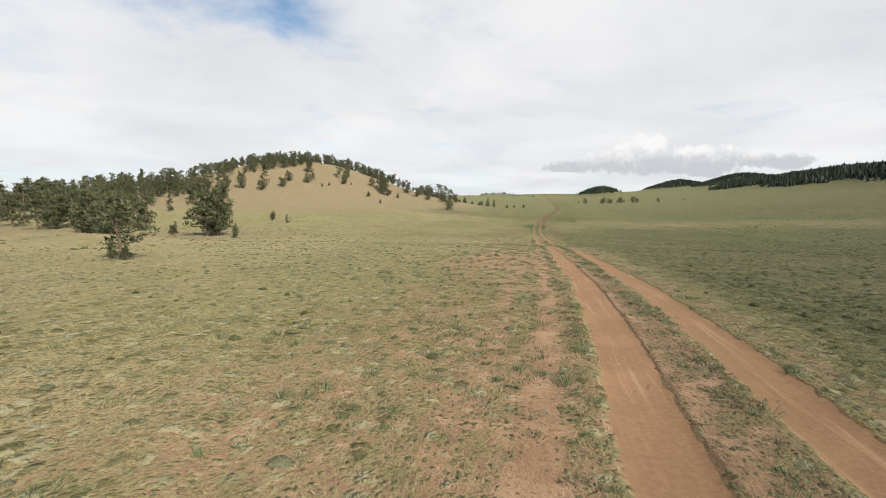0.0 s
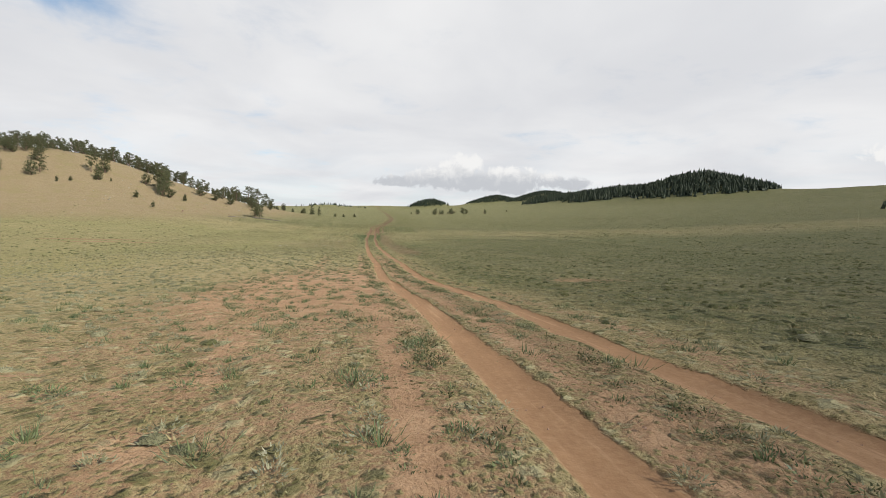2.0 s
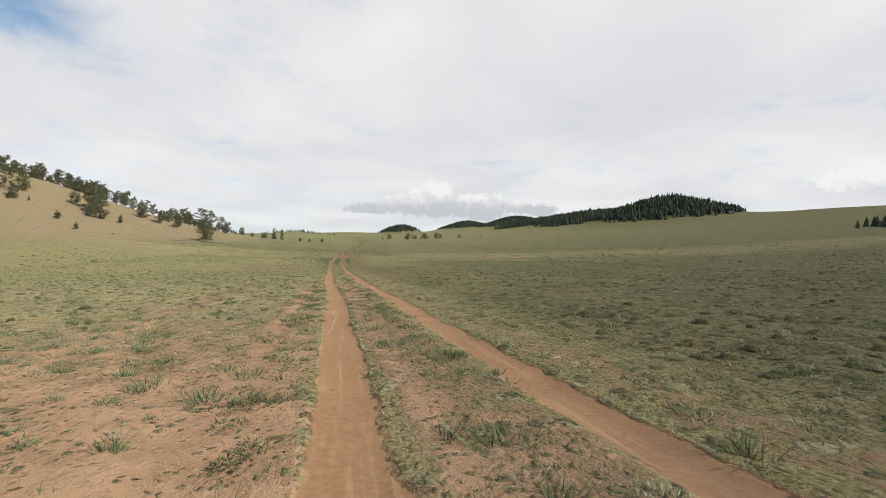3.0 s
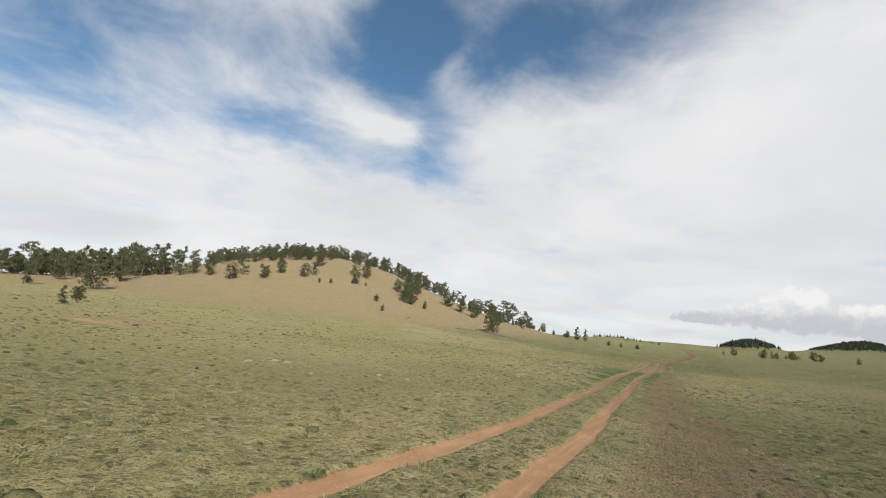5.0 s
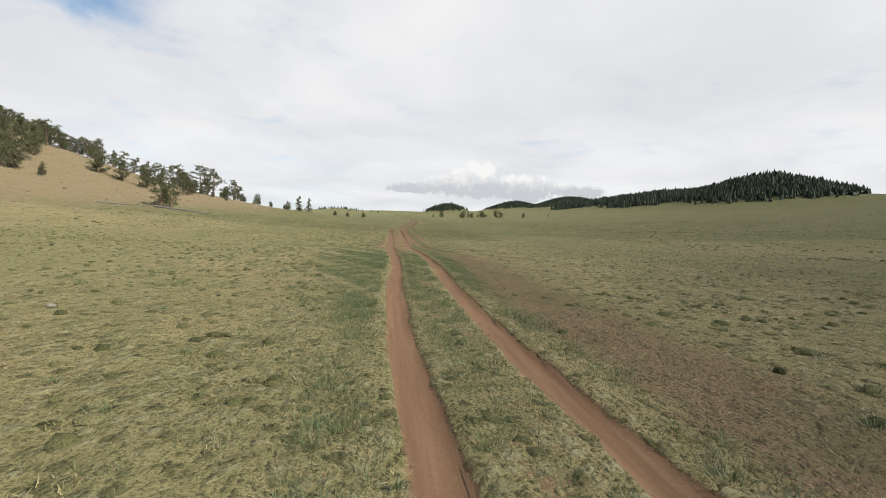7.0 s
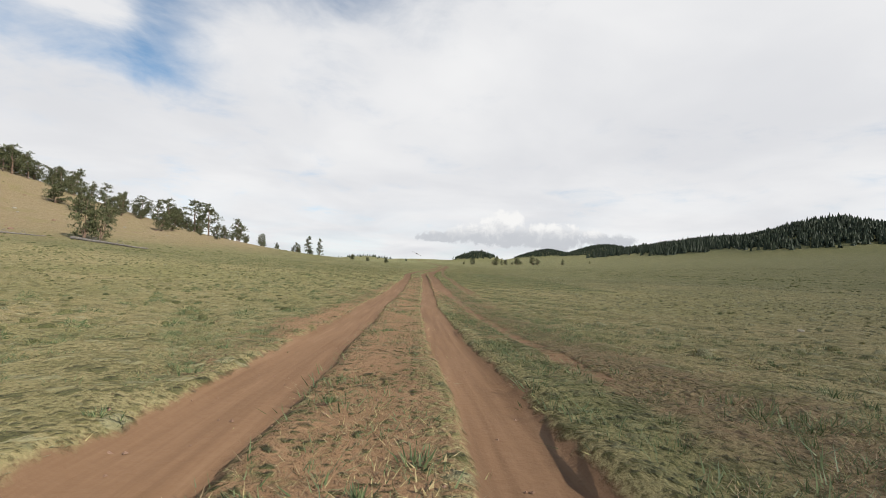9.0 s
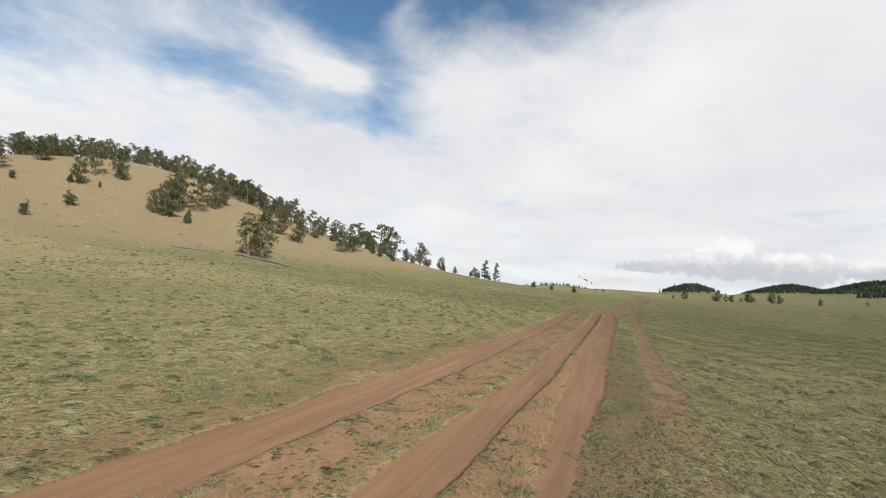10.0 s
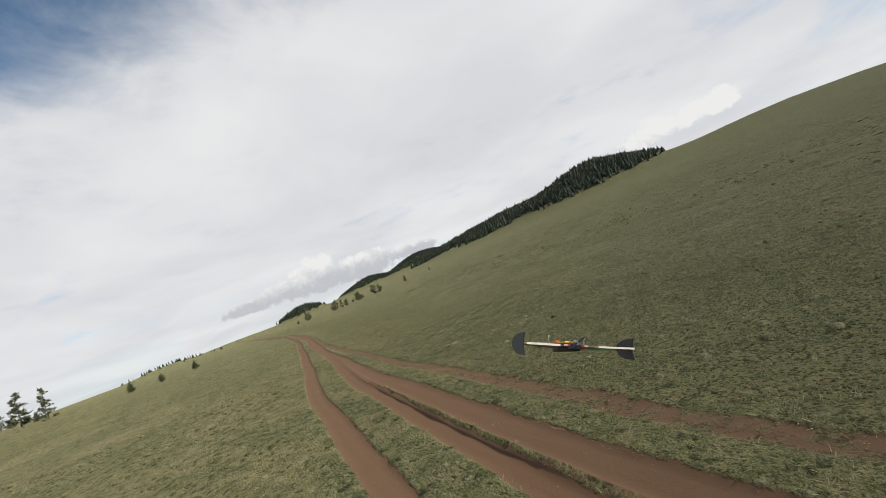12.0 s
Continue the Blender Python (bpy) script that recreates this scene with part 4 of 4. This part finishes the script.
def plant(x, y, high, kind, where, group):
    """Stand a tree of that height on the ground."""
    turn = (x * 37.7 + y * 91.3) % 360
    choices = MODELS[kind]
    pick = int(abs(x * 13.1 + y * 7.7)) % len(choices)
    s = high / 5.0
    lean = pose(x, y, float(land(x, y)) - 0.02 * high, 3 * math.sin(x), 3 * math.cos(y), turn)
    wide = 1.0 + 0.22 * math.sin(x * 3.3 + y)
    m = lean @ Matrix.Diagonal((s * wide, s * wide, s, 1))
    first = (kind, pick) not in used
    if first:
        ob = choices[pick]
        ob.matrix_basis = m
        used[kind, pick] = ob
    else:
        source = used[kind, pick]
        keep = source.matrix_basis.copy()
        source.matrix_basis = Matrix.Identity(4)
        ob = copy_thing(source, m)
        source.matrix_basis = keep
    label, category = TREE_LABELS[kind]
    return tagged(ob, label + " " + where, category, group)


SLOPE = (
    (-71.4, 215.4, 2.1, "j"), (-81.4, 226.0, 2.4, "j"), (-98.5, 235.8, 5.2, "s"), (-101.4, 245.4, 6.2, "s"), (-78.1, 237.8, 5.1, "s"), (-75.5, 238.6, 4.4, "s"),
    (-70.7, 238.8, 2.8, "j"), (-88.6, 248.2, 4.5, "s"), (-82.1, 249.5, 7.0, "p"), (-86.9, 260.1, 7.3, "s"), (-94.0, 274.7, 6.9, "p"), (-72.7, 260.0, 5.0, "s"),
    (-65.7, 257.7, 5.3, "s"), (-59.3, 255.4, 5.3, "s"), (-67.6, 272.5, 5.4, "s"), (-52.6, 261.5, 4.2, "s"), (-54.0, 268.0, 4.4, "s"), (-112.9, 229.2, 4.7, "p"),
    (-120.1, 239.6, 5.8, "s"), (-84.0, 256.0, 6.0, "s"), (-102.6, 227.4, 1.6, "j"), (-95.6, 238.3, 1.4, "j"), (-98.9, 234.8, 1.9, "j"), (-104.6, 224.0, 1.9, "j"),
)
WEST = (
    (-71.9, 139.1, 2.6, "c"), (-80.0, 144.3, 3.0, "j"), (-127.1, 154.2, 7.3, "c"), (-150.6, 169.5, 6.9, "s"), (-115.2, 162.8, 6.8, "s"), (-140.7, 180.6, 8.8, "s"),
    (-152.8, 194.3, 6.9, "s"), (-155.9, 204.4, 7.0, "p"), (-144.4, 204.6, 7.9, "p"), (-134.6, 203.6, 7.6, "s"), (-124.7, 204.7, 5.3, "s"), (-127.6, 211.4, 7.4, "p"),
    (-119.4, 213.4, 4.6, "s"), (-121.5, 222.0, 5.2, "s"), (-112.9, 225.2, 5.0, "s"), (-104.2, 241.9, 7.4, "p"), (-79.5, 242.4, 7.4, "s"), (-82.0, 246.3, 8.6, "p"),
)
SADDLE = (
    (-62.5, 296.0, 8.8, "p"), (-57.5, 293.5, 9.0, "p"), (-59.3, 318.0, 7.8, "p"), (-54.0, 306.0, 4.8, "s"), (-67.0, 291.0, 7.0, "p"), (-28.2, 300.0, 5.0, "c"),
    (-32.5, 303.5, 5.4, "c"), (-48.0, 310.0, 2.6, "j"), (-43.0, 308.0, 2.2, "j"), (-39.0, 311.0, 1.9, "j"), (-52.0, 277.0, 2.2, "j"), (-64.0, 284.0, 2.5, "j"),
    (-68.0, 299.0, 5.4, "s"), (-72.0, 304.0, 5.8, "s"), (-35.0, 318.0, 1.8, "j"), (-22.0, 325.0, 2.2, "j"), (-18.0, 338.0, 2.0, "j"), (-12.0, 356.0, 2.6, "j"),
)
BY_THE_ROAD = ((-19.5, 40.2, 3.2, "p"), (-18.8, 39.8, 0.8, "j"), (-20.4, 40.5, 0.9, "j"), (-53.0, 92.0, 2.6, "j"), (-70.0, 96.0, 2.6, "j"), (-59.6, 95.5, 9.6, "s"), (-61.2, 96.5, 9.0, "s"), (-60.6, 94.2, 8.6, "p"))
NEAR_LOG = ((-42.0, 225.4, 5.4, "s"), (-40.9, 226.6, 5.0, "s"))

for row in SLOPE:
    plant(*row, "on the tan hillside", "trees of the hillside")
for row in WEST:
    plant(*row, "on the hill flank", "trees of the hill flank")
for row in SADDLE:
    plant(*row, "on the low saddle", "trees of the saddle")
for row in BY_THE_ROAD:
    plant(*row, "alone on the grassland", "trees of the grassland")
for row in NEAR_LOG:
    plant(*row, "beside a fallen grey log", "trees beside the log")


def woods_on_the_hill():
    """The crest and the hidden flanks carry an open wood; the face towards the road is bare."""
    local = np.random.default_rng(5)
    spots = []

    def settle(count, x0, x1, y0, y1, fits, kinds, low, high, room):
        made = tries = 0
        while made < count and tries < 20000:
            tries += 1
            x, y = local.uniform(x0, x1), local.uniform(y0, y1)
            if not fits(x, y) or any((x - a) ** 2 + (y - b) ** 2 < room for a, b, *_ in spots):
                continue
            kind = kinds[int(local.integers(0, len(kinds)))]
            spots.append((x, y, float(local.uniform(low, high)) * (0.5 if kind == "j" else 1.0), kind))
            made += 1

    def rise(x, y):
        return float(dome(x, y, HILL_X, HILL_Y, HILL_UP, HILL_R))

    def face(x, y):
        return (x - HILL_X) * 0.78 - (y - HILL_Y) * 0.62

    settle(160, -200, -90, 215, 330, lambda x, y: rise(x, y) > 18 and -30 < face(x, y) < 29, "psspsjs", 3.8, 6.6, 6)
    settle(34, -130, -66, 262, 305, lambda x, y: abs((x + 130) * 0.4 - (y - 268)) < 9, "psspsj", 4.0, 6.6, 9)
    settle(34, -150, -105, 195, 260, lambda x, y: rise(x, y) > 11 and face(x, y) < 30 and y < 262, "pssjs", 3.8, 6.4, 14)
    settle(88, -205, -88, 112, 205, lambda x, y: y > 118 + 0.1 * (x + 200) and (y > 160 or x < -0.98 * (y - 22.5)) and rise(x, y) < 14 and face(x, y) < 52, "scpscspc", 5.0, 10.5, 14)
    settle(26, -150, -80, 88, 140, lambda x, y: y > 62 - 0.36 * x and y < 96 - 0.36 * x and x < -1.0 * (y - 22.5), "spscps", 8.2, 10.8, 10)
    settle(12, -92, -36, 282, 334, lambda x, y: y > 296 - 0.16 * (x + 60), "sjjspj", 2.4, 4.8, 12)
    settle(20, -92, -48, 276, 332, lambda x, y: rise(x, y) < 12, "ssjsjs", 2.6, 4.6, 14)
    for row in spots:
        plant(*row, "in the hill wood", "trees of the hill wood")


woods_on_the_hill()


def far_conifers(name, spots, low, high, label, local, tiers=4, sides=4):
    """Distant woods: a ragged spire of drooping tiers for each tree, all in one object."""
    n = len(spots)
    xy = np.array(spots)
    z = land(xy[:, 0], xy[:, 1])
    h = local.uniform(low, high, n) * np.where(local.uniform(0, 1, n) < 0.12, 1.25, 1.0)
    slim = local.uniform(0.22, 0.38, n)
    soup = []
    for k in range(tiers):
        foot = 0.7 * (1 - (k + 1) / tiers) + 0.03
        top = min(1.06, foot + 1.0 / tiers + 0.25)
        turn = local.uniform(0, 2 * np.pi, (n, 1)) + np.arange(sides) * 2 * np.pi / sides
        for i in range(sides):
            j = (i + 1) % sides
            corner = []
            for q in (i, j):
                r = h * slim * (1.02 - foot) * local.uniform(0.7, 1.3, n)
                corner.append(np.stack([xy[:, 0] + np.cos(turn[:, q]) * r, xy[:, 1] + np.sin(turn[:, q]) * r, z + h * foot + h * local.normal(0, 0.03, n)], -1))
            soup.append(np.stack([corner[0], corner[1], np.stack([xy[:, 0], xy[:, 1], z + h * top], -1)], 1))
    stuff(name, np.concatenate(soup), FAR_NEEDLES, label)


def far_woods():
    local = np.random.default_rng(9)
    spots = []
    while len(spots) < 6000:
        x, y = local.uniform(270, 600), local.uniform(500, 980)
        up = max(float(dome(x, y, *RIDGES[0])) - 8, float(dome(x, y, *RIDGES[1])) - 7, float(dome(x, y, *RIDGES[2])) - 6)
        if up + local.uniform(-2.5, 2.5) > 0 and x < 545 - 0.12 * (y - 560):
            spots.append((x, y))
    far_conifers("conifer_forest", spots, 5.2, 9.2, "dark conifer forest covering the low ridge", local)
    spots = []
    while len(spots) < 5200:
        x, y = local.uniform(60, 720), local.uniform(1000, 1720)
        up = max(float(dome(x, y, *RIDGES[3])) - 8, float(dome(x, y, *RIDGES[4])) - 10, float(dome(x, y, *RIDGES[5])) - 11)
        if up + local.uniform(-3, 3) > 0:
            spots.append((x, y))
    spots += [(float(local.normal(-122, 45)), float(local.normal(1285, 30))) for _ in range(60)]
    spots += [(float(local.normal(347, 16)), float(local.normal(280, 8))) for _ in range(70)]
    far_conifers("far_forest", spots, 4.0, 7.0, "distant dark forest on the far hills", local, 2, 3)


far_woods()
GROVE = ((39, 516), (44, 509), (46, 512), (60, 504), (62, 509), (63.5, 506), (68, 511), (69.5, 503), (71, 507), (77, 512), (78.5, 504), (80, 509), (81, 505), (84, 511), (92, 507), (95, 503), (113, 500), (115, 504), (141, 515))
for k, (gx, gy) in enumerate(GROVE):
    plant(gx, gy, 2.6 + 4.6 * ((k * 7) % 9) / 9, "scsps"[k % 5], "in a far grove", "trees of the far grove")
for kind_models in MODELS.values():
    for k, model in enumerate(kind_models):
        if not model.get("label"):
            plant(-150 - 6 * k, 300 + 5 * k, 4.5, [q for q in MODELS if MODELS[q] is kind_models][0], "in the hill wood", "trees of the hill wood")


# ---- logs and stones ----
def fallen_log(name, a, b, thick, label):
    a, b = Vector((*a, float(land(*a)) + thick * 0.8)), Vector((*b, float(land(*b)) + thick * 0.6))
    root = new(name)
    root.location = a
    bm = bmesh.new()
    line = [(a.lerp(b, k / 7) - a) + Vector((0.12 * math.sin(k * 2.1), 0.12 * math.cos(k * 1.7), 0.03 * math.sin(k * 3))) for k in range(8)]
    tube(bm, line, [thick * (1 - 0.09 * k) for k in range(8)], 9)
    part("trunk", bm, GREY_WOOD, root, smooth=True)
    for k, (rise, side) in enumerate(((0.5, 0.5), (0.35, -0.6), (0.6, 0.2), (0.45, -0.3))):
        bm = bmesh.new()
        at = line[2 + k]
        end = at + Vector((side, 0.4 * side + 0.3, rise))
        tube(bm, [at, at.lerp(end, 0.5) + Vector((0.05, 0, -0.04)), end], [thick * 0.35, thick * 0.22, 0.015], 5)
        part("branch_stub", bm, GREY_WOOD, root)
    return tagged(root, label, "log")


fallen_log("fallen_log", (-42.6, 224.0), (-32.8, 222.8), 0.2, "weathered grey fallen tree trunk lying on the grass slope")
fallen_log("fallen_log", (-50.0, 220.5), (-44.6, 222.6), 0.13, "thin weathered grey log lying on the grass slope")


def stone(x, y, size, seed, mat, label, group, sunk=-0.1):
    local = random.Random(seed)
    bm = bmesh.new()
    bmesh.ops.create_icosphere(bm, subdivisions=2, radius=1)
    for v in bm.verts:
        v.co *= 1 + 0.28 * noise.noise(v.co * 1.4 + Vector((seed, seed * 2, 0))) + 0.1 * noise.noise(v.co * 4)
        v.co = Vector((v.co.x * local.uniform(0.98, 1.02), v.co.y * 0.75, v.co.z * 0.55))
    bm.normal_update()
    me = bpy.data.meshes.new("stone")
    bm.to_mesh(me)
    bm.free()
    me.materials.append(mat)
    ob = new("stone", me)
    ob.matrix_world = pose(x, y, float(ground_z(np.array(x), np.array(y))) - sunk * size, 0, 0, local.uniform(0, 360)) @ Matrix.Diagonal((size, size, size, 1))
    return tagged(ob, label, "stone", group)


STONES = ((-5.9, 136.7, 0.13), (-5.85, 137.3, 0.12), (-6.1, 137.1, 0.06), (-5.4, 135.1, 0.12), (-4.2, 141.8, 0.09), (-8.4, 136.0, 0.09), (-5.6, 131.6, 0.13), (-6.5, 131.3, 0.11), (-6.3, 133.1, 0.1), (-6.9, 134.3, 0.08), (-5.2, 137.1, 0.05), (-4.8, 134.5, 0.06), (-9.4, 141.2, 0.1), (-12.5, 146.0, 0.14), (-11.0, 139.0, 0.1), (-7.6, 147.5, 0.08), (-12.9, 121.4, 0.32), (-13.2, 123.2, 0.28), (-12.3, 123.0, 0.38), (-8.3, 124.4, 0.12), (-6.8, 124.3, 0.13), (-7.1, 122.8, 0.09), (-4.1, 121.8, 0.22), (-9.1, 121.1, 0.11), (-13.9, 123.4, 0.12))
# The large sunk ones stand in for pale patches of soil.
for k, (sx, sy, ss) in enumerate(STONES):
    stone(sx, sy, ss, k + 1, STONE, "pale flat stone half sunk in the short grass", "stones beside the road", 0.35 if ss > 0.2 else -0.1)
for k in range(46):
    far_x, far_y = random.uniform(-26, -4), random.uniform(28, 240)
    if k % 3 == 0:
        far_x = random.uniform(8, 30)
    stone(far_x, far_y, random.uniform(0.04, 0.1), k + 40, STONE, "small pale stone lying in the prairie grass", "stones of the prairie")
for k in range(70):
    far_x, far_y = random.uniform(-95, -45), random.uniform(190, 262)
    stone(far_x, far_y, random.uniform(0.14, 0.4), k + 120, STONE if k % 2 else RED_STONE, "weathered rock on the tan hillside", "rocks of the hillside")


# ---- the flying wing ----
def paint(name, colour, roughness=0.45, fine=60.0, metal=0.0):
    return grained_material(name, tuple(c * 0.85 for c in colour), colour, fine, roughness, 0.08, 0.001, metal)


COVER = paint("dark_grey_film", (0.028, 0.031, 0.038), 0.32)
YELLOW = paint("yellow_foam_film", (0.8, 0.46, 0.02), 0.45)
CREAM = paint("sunlit_cream_edge", (0.82, 0.76, 0.62), 0.5)
BLACK = paint("matt_black_plastic", (0.014, 0.014, 0.016), 0.5)
WHITE = paint("white_plastic", (0.75, 0.74, 0.72), 0.4)
RED = paint("red_film", (0.62, 0.035, 0.025), 0.4)
ORANGE = paint("orange_plastic", (0.85, 0.2, 0.04), 0.45)
GREEN = paint("green_film", (0.05, 0.32, 0.08), 0.45)
STEEL = paint("bare_metal", (0.5, 0.5, 0.52), 0.3, 80.0, 0.9)


def slab(bm, outline, z0, z1, inset=0.004):
    """A flat body over an outline, with slightly drawn-in faces."""
    mid = sum((Vector(p) for p in outline), Vector((0, 0))) / len(outline)
    rings = []
    for z, s in ((z0, inset), (z0 + (z1 - z0) * 0.25, 0), (z0 + (z1 - z0) * 0.75, 0), (z1, inset)):
        rings.append([bm.verts.new((p[0] + (mid.x - p[0]) * s * 4, p[1] + (mid.y - p[1]) * s * 4, z)) for p in outline])
    n = len(outline)
    for lo, hi in zip(rings, rings[1:]):
        for i in range(n):
            bm.faces.new((lo[i], lo[(i + 1) % n], hi[(i + 1) % n], hi[i]))
    bm.faces.new(rings[0][::-1])
    bm.faces.new(rings[-1])
    bmesh.ops.recalc_face_normals(bm, faces=bm.faces)


def aerofoil(bm, root_x, tip_x, root, tip, thick):
    """A tapering wing panel between two chords given as (leading y, trailing y, z)."""
    shape = ((0.0, 0.0), (0.06, 0.5), (0.25, 1.0), (0.6, 0.72), (1.0, 0.12), (1.0, -0.06), (0.6, -0.28), (0.25, -0.42), (0.06, -0.3))
    rings = []
    for k in range(5):
        f = k / 4
        x = root_x + (tip_x - root_x) * f
        le, te, z = (a + (b - a) * f for a, b in zip(root, tip))
        t = thick * (1 - 0.55 * f)
        rings.append([bm.verts.new((x, le + (te - le) * c, z + h * t)) for c, h in shape])
    n = len(shape)
    for lo, hi in zip(rings, rings[1:]):
        for i in range(n):
            bm.faces.new((lo[i], lo[(i + 1) % n], hi[(i + 1) % n], hi[i]))
    bm.faces.new(rings[0][::-1])
    bm.faces.new(rings[-1])
    bmesh.ops.recalc_face_normals(bm, faces=bm.faces)


def box(bm, cx, cy, cz, sx, sy, sz, bevel=0.004):
    out = bmesh.ops.create_cube(bm, size=1, matrix=Matrix.Translation((cx, cy, cz)) @ Matrix.Diagonal((sx, sy, sz, 1)))
    edges = list({e for v in out["verts"] for e in v.link_edges})
    bmesh.ops.bevel(bm, geom=edges, offset=bevel, segments=2, affect="EDGES")


def rod(bm, a, b, r, sides=8):
    tube(bm, [Vector(a), (Vector(a) + Vector(b)) / 2, Vector(b)], [r, r, r], sides)


def flying_wing(m):
    root = new("flying_wing")
    for s in (-1, 1):
        bm = bmesh.new()
        aerofoil(bm, s * 0.05, s * 0.45, (0.11, -0.085, 0.0), (-0.055, -0.165, 0.004), 0.026)
        panel = part("wing_panel", bm, COVER, root, "dark grey film-covered wing panel")
        bm = bmesh.new()
        slab(bm, ((s * 0.16, -0.118), (s * 0.445, -0.168), (s * 0.445, -0.2), (s * 0.165, -0.165)), -0.002, 0.006)
        part("elevon", bm, YELLOW, panel, "yellow control flap")
        # Added strip: the sunlit glare on the flap's rear edge painted cream.
        bm = bmesh.new()
        slab(bm, ((s * 0.16, -0.167), (s * 0.445, -0.202), (s * 0.445, -0.208), (s * 0.16, -0.173)), -0.005, 0.009, 0.001)
        part("trailing_edge", bm, CREAM, panel, "added cream strip for sun glare on the trailing edge")
        bm = bmesh.new()
        tube(bm, [Vector((s * 0.07, 0.104, 0.003)), Vector((s * 0.26, 0.026, 0.004)), Vector((s * 0.448, -0.052, 0.006))], [0.007, 0.006, 0.005], 8)
        part("leading_edge", bm, YELLOW, panel, "yellow leading edge strip")
        bm = bmesh.new()
        outline = [(-0.01, -0.075), (0.035, -0.066), (0.085, -0.035), (0.115, 0.01), (0.118, 0.04), (0.09, 0.075), (0.04, 0.1), (-0.03, 0.112), (-0.09, 0.112), (-0.075, 0.06), (-0.07, 0.0), (-0.082, -0.06), (-0.095, -0.085)]
        slab(bm, outline, -0.003, 0.003)
        bmesh.ops.transform(bm, matrix=Matrix.Translation((s * 0.453, -0.1, -0.012)) @ Matrix(((0, 0, 1, 0), (1, 0, 0, 0), (0, 1, 0, 0), (0, 0, 0, 1))) @ Matrix.Diagonal((1.05, 0.82, 1, 1)), verts=bm.verts)
        part("winglet", bm, BLACK, root, "rounded matt black fin")
        bm = bmesh.new()
        rod(bm, (s * 0.27, -0.02, 0.022), (s * 0.25, -0.125, 0.014), 0.0022)
        rod(bm, (s * 0.25, -0.125, 0.0), (s * 0.25, -0.125, 0.018), 0.005)
        part("pushrod", bm, WHITE, panel, "white servo pushrod")
        bm = bmesh.new()
        box(bm, s * 0.27, -0.012, 0.014, 0.022, 0.03, 0.016, 0.003)
        part("servo", bm, WHITE, panel)
        bm = bmesh.new()
        box(bm, s * 0.115, 0.045, 0.022, 0.05, 0.03, 0.008, 0.003)
        part("hatch", bm, YELLOW, panel, "small yellow cover plate")
        bm = bmesh.new()
        box(bm, s * 0.075, -0.115, 0.008, 0.055, 0.016, 0.014, 0.003)
        part("tail_light", bm, RED, root, "red and white tail strip")
        bm = bmesh.new()
        box(bm, s * 0.085, -0.1235, 0.008, 0.03, 0.003, 0.008, 0.001)
        part("light_strip", bm, WHITE, root)
        bm = bmesh.new()
        rod(bm, (s * 0.15, 0.01, 0.015), (s * 0.155, 0.005, 0.075), 0.002)
        rod(bm, (s * 0.155, 0.005, 0.07), (s * 0.155, 0.005, 0.085), 0.006)
        part("antenna", bm, WHITE, root)
        bm = bmesh.new()
        slab(bm, ((s * 0.2, 0.04), (s * 0.225, 0.03), (s * 0.33, -0.12), (s * 0.31, -0.12)), -0.0135, -0.0115)
        part("stripe", bm, GREEN, panel, "green stripe under the wing")
    bm = bmesh.new()
    slab(bm, ((-0.055, -0.1), (0.055, -0.1), (0.065, 0.02), (0.05, 0.14), (0.025, 0.175), (-0.025, 0.175), (-0.05, 0.14), (-0.065, 0.02)), -0.03, 0.03, 0.03)
    body = part("fuselage", bm, BLACK, root, "black central pod")
    bm = bmesh.new()
    slab(bm, ((-0.05, -0.05), (0.05, -0.05), (0.048, 0.07), (-0.048, 0.07)), 0.028, 0.042, 0.01)
    lid = part("canopy", bm, YELLOW, body, "yellow top hatch")
    bm = bmesh.new()
    for k in range(5):
        box(bm, -0.028 + 0.014 * k, 0.01, 0.0425, 0.009, 0.018, 0.0012, 0.0003)
    part("marking", bm, BLACK, lid, "dark unreadable marking")
    for s in (-1, 1):
        bm = bmesh.new()
        box(bm, s * 0.022, 0.115, 0.042, 0.034, 0.04, 0.03, 0.004)
        part("action_camera", bm, ORANGE if s < 0 else BLACK, body)
    bm = bmesh.new()
    rod(bm, (0, -0.1, 0.03), (0, -0.14, 0.03), 0.016, 14)
    part("motor", bm, STEEL, root, "bare metal electric motor")
    bm = bmesh.new()
    for s in (-1, 1):
        slab(bm, ((s * 0.004, -0.004), (s * 0.03, -0.011), (s * 0.075, -0.007), (s * 0.078, 0.003), (s * 0.03, 0.009), (s * 0.004, 0.004)), -0.0015, 0.0015)
    bmesh.ops.transform(bm, matrix=Matrix.Translation((0, -0.146, 0.03)) @ Matrix.Rotation(radians(90), 4, "X") @ Matrix.Rotation(radians(35), 4, "Z"), verts=bm.verts)
    part("propeller", bm, BLACK, root, "two-bladed black propeller at rest")
    for s in (-1, 1):
        bm = bmesh.new()
        rod(bm, (s * 0.02, -0.06, 0.03), (s * 0.035, -0.1, 0.034), 0.003)
        rod(bm, (s * 0.035, -0.1, 0.034), (s * 0.008, -0.125, 0.036), 0.003)
        part("cable", bm, RED if s < 0 else BLACK, root)
    root.matrix_world = m
    return tagged(root, "grey and yellow radio-controlled flying wing gliding low over the road", "model aircraft")


flying_wing(pose(0.29, 213.06, 1.945, -6, 25, -10))
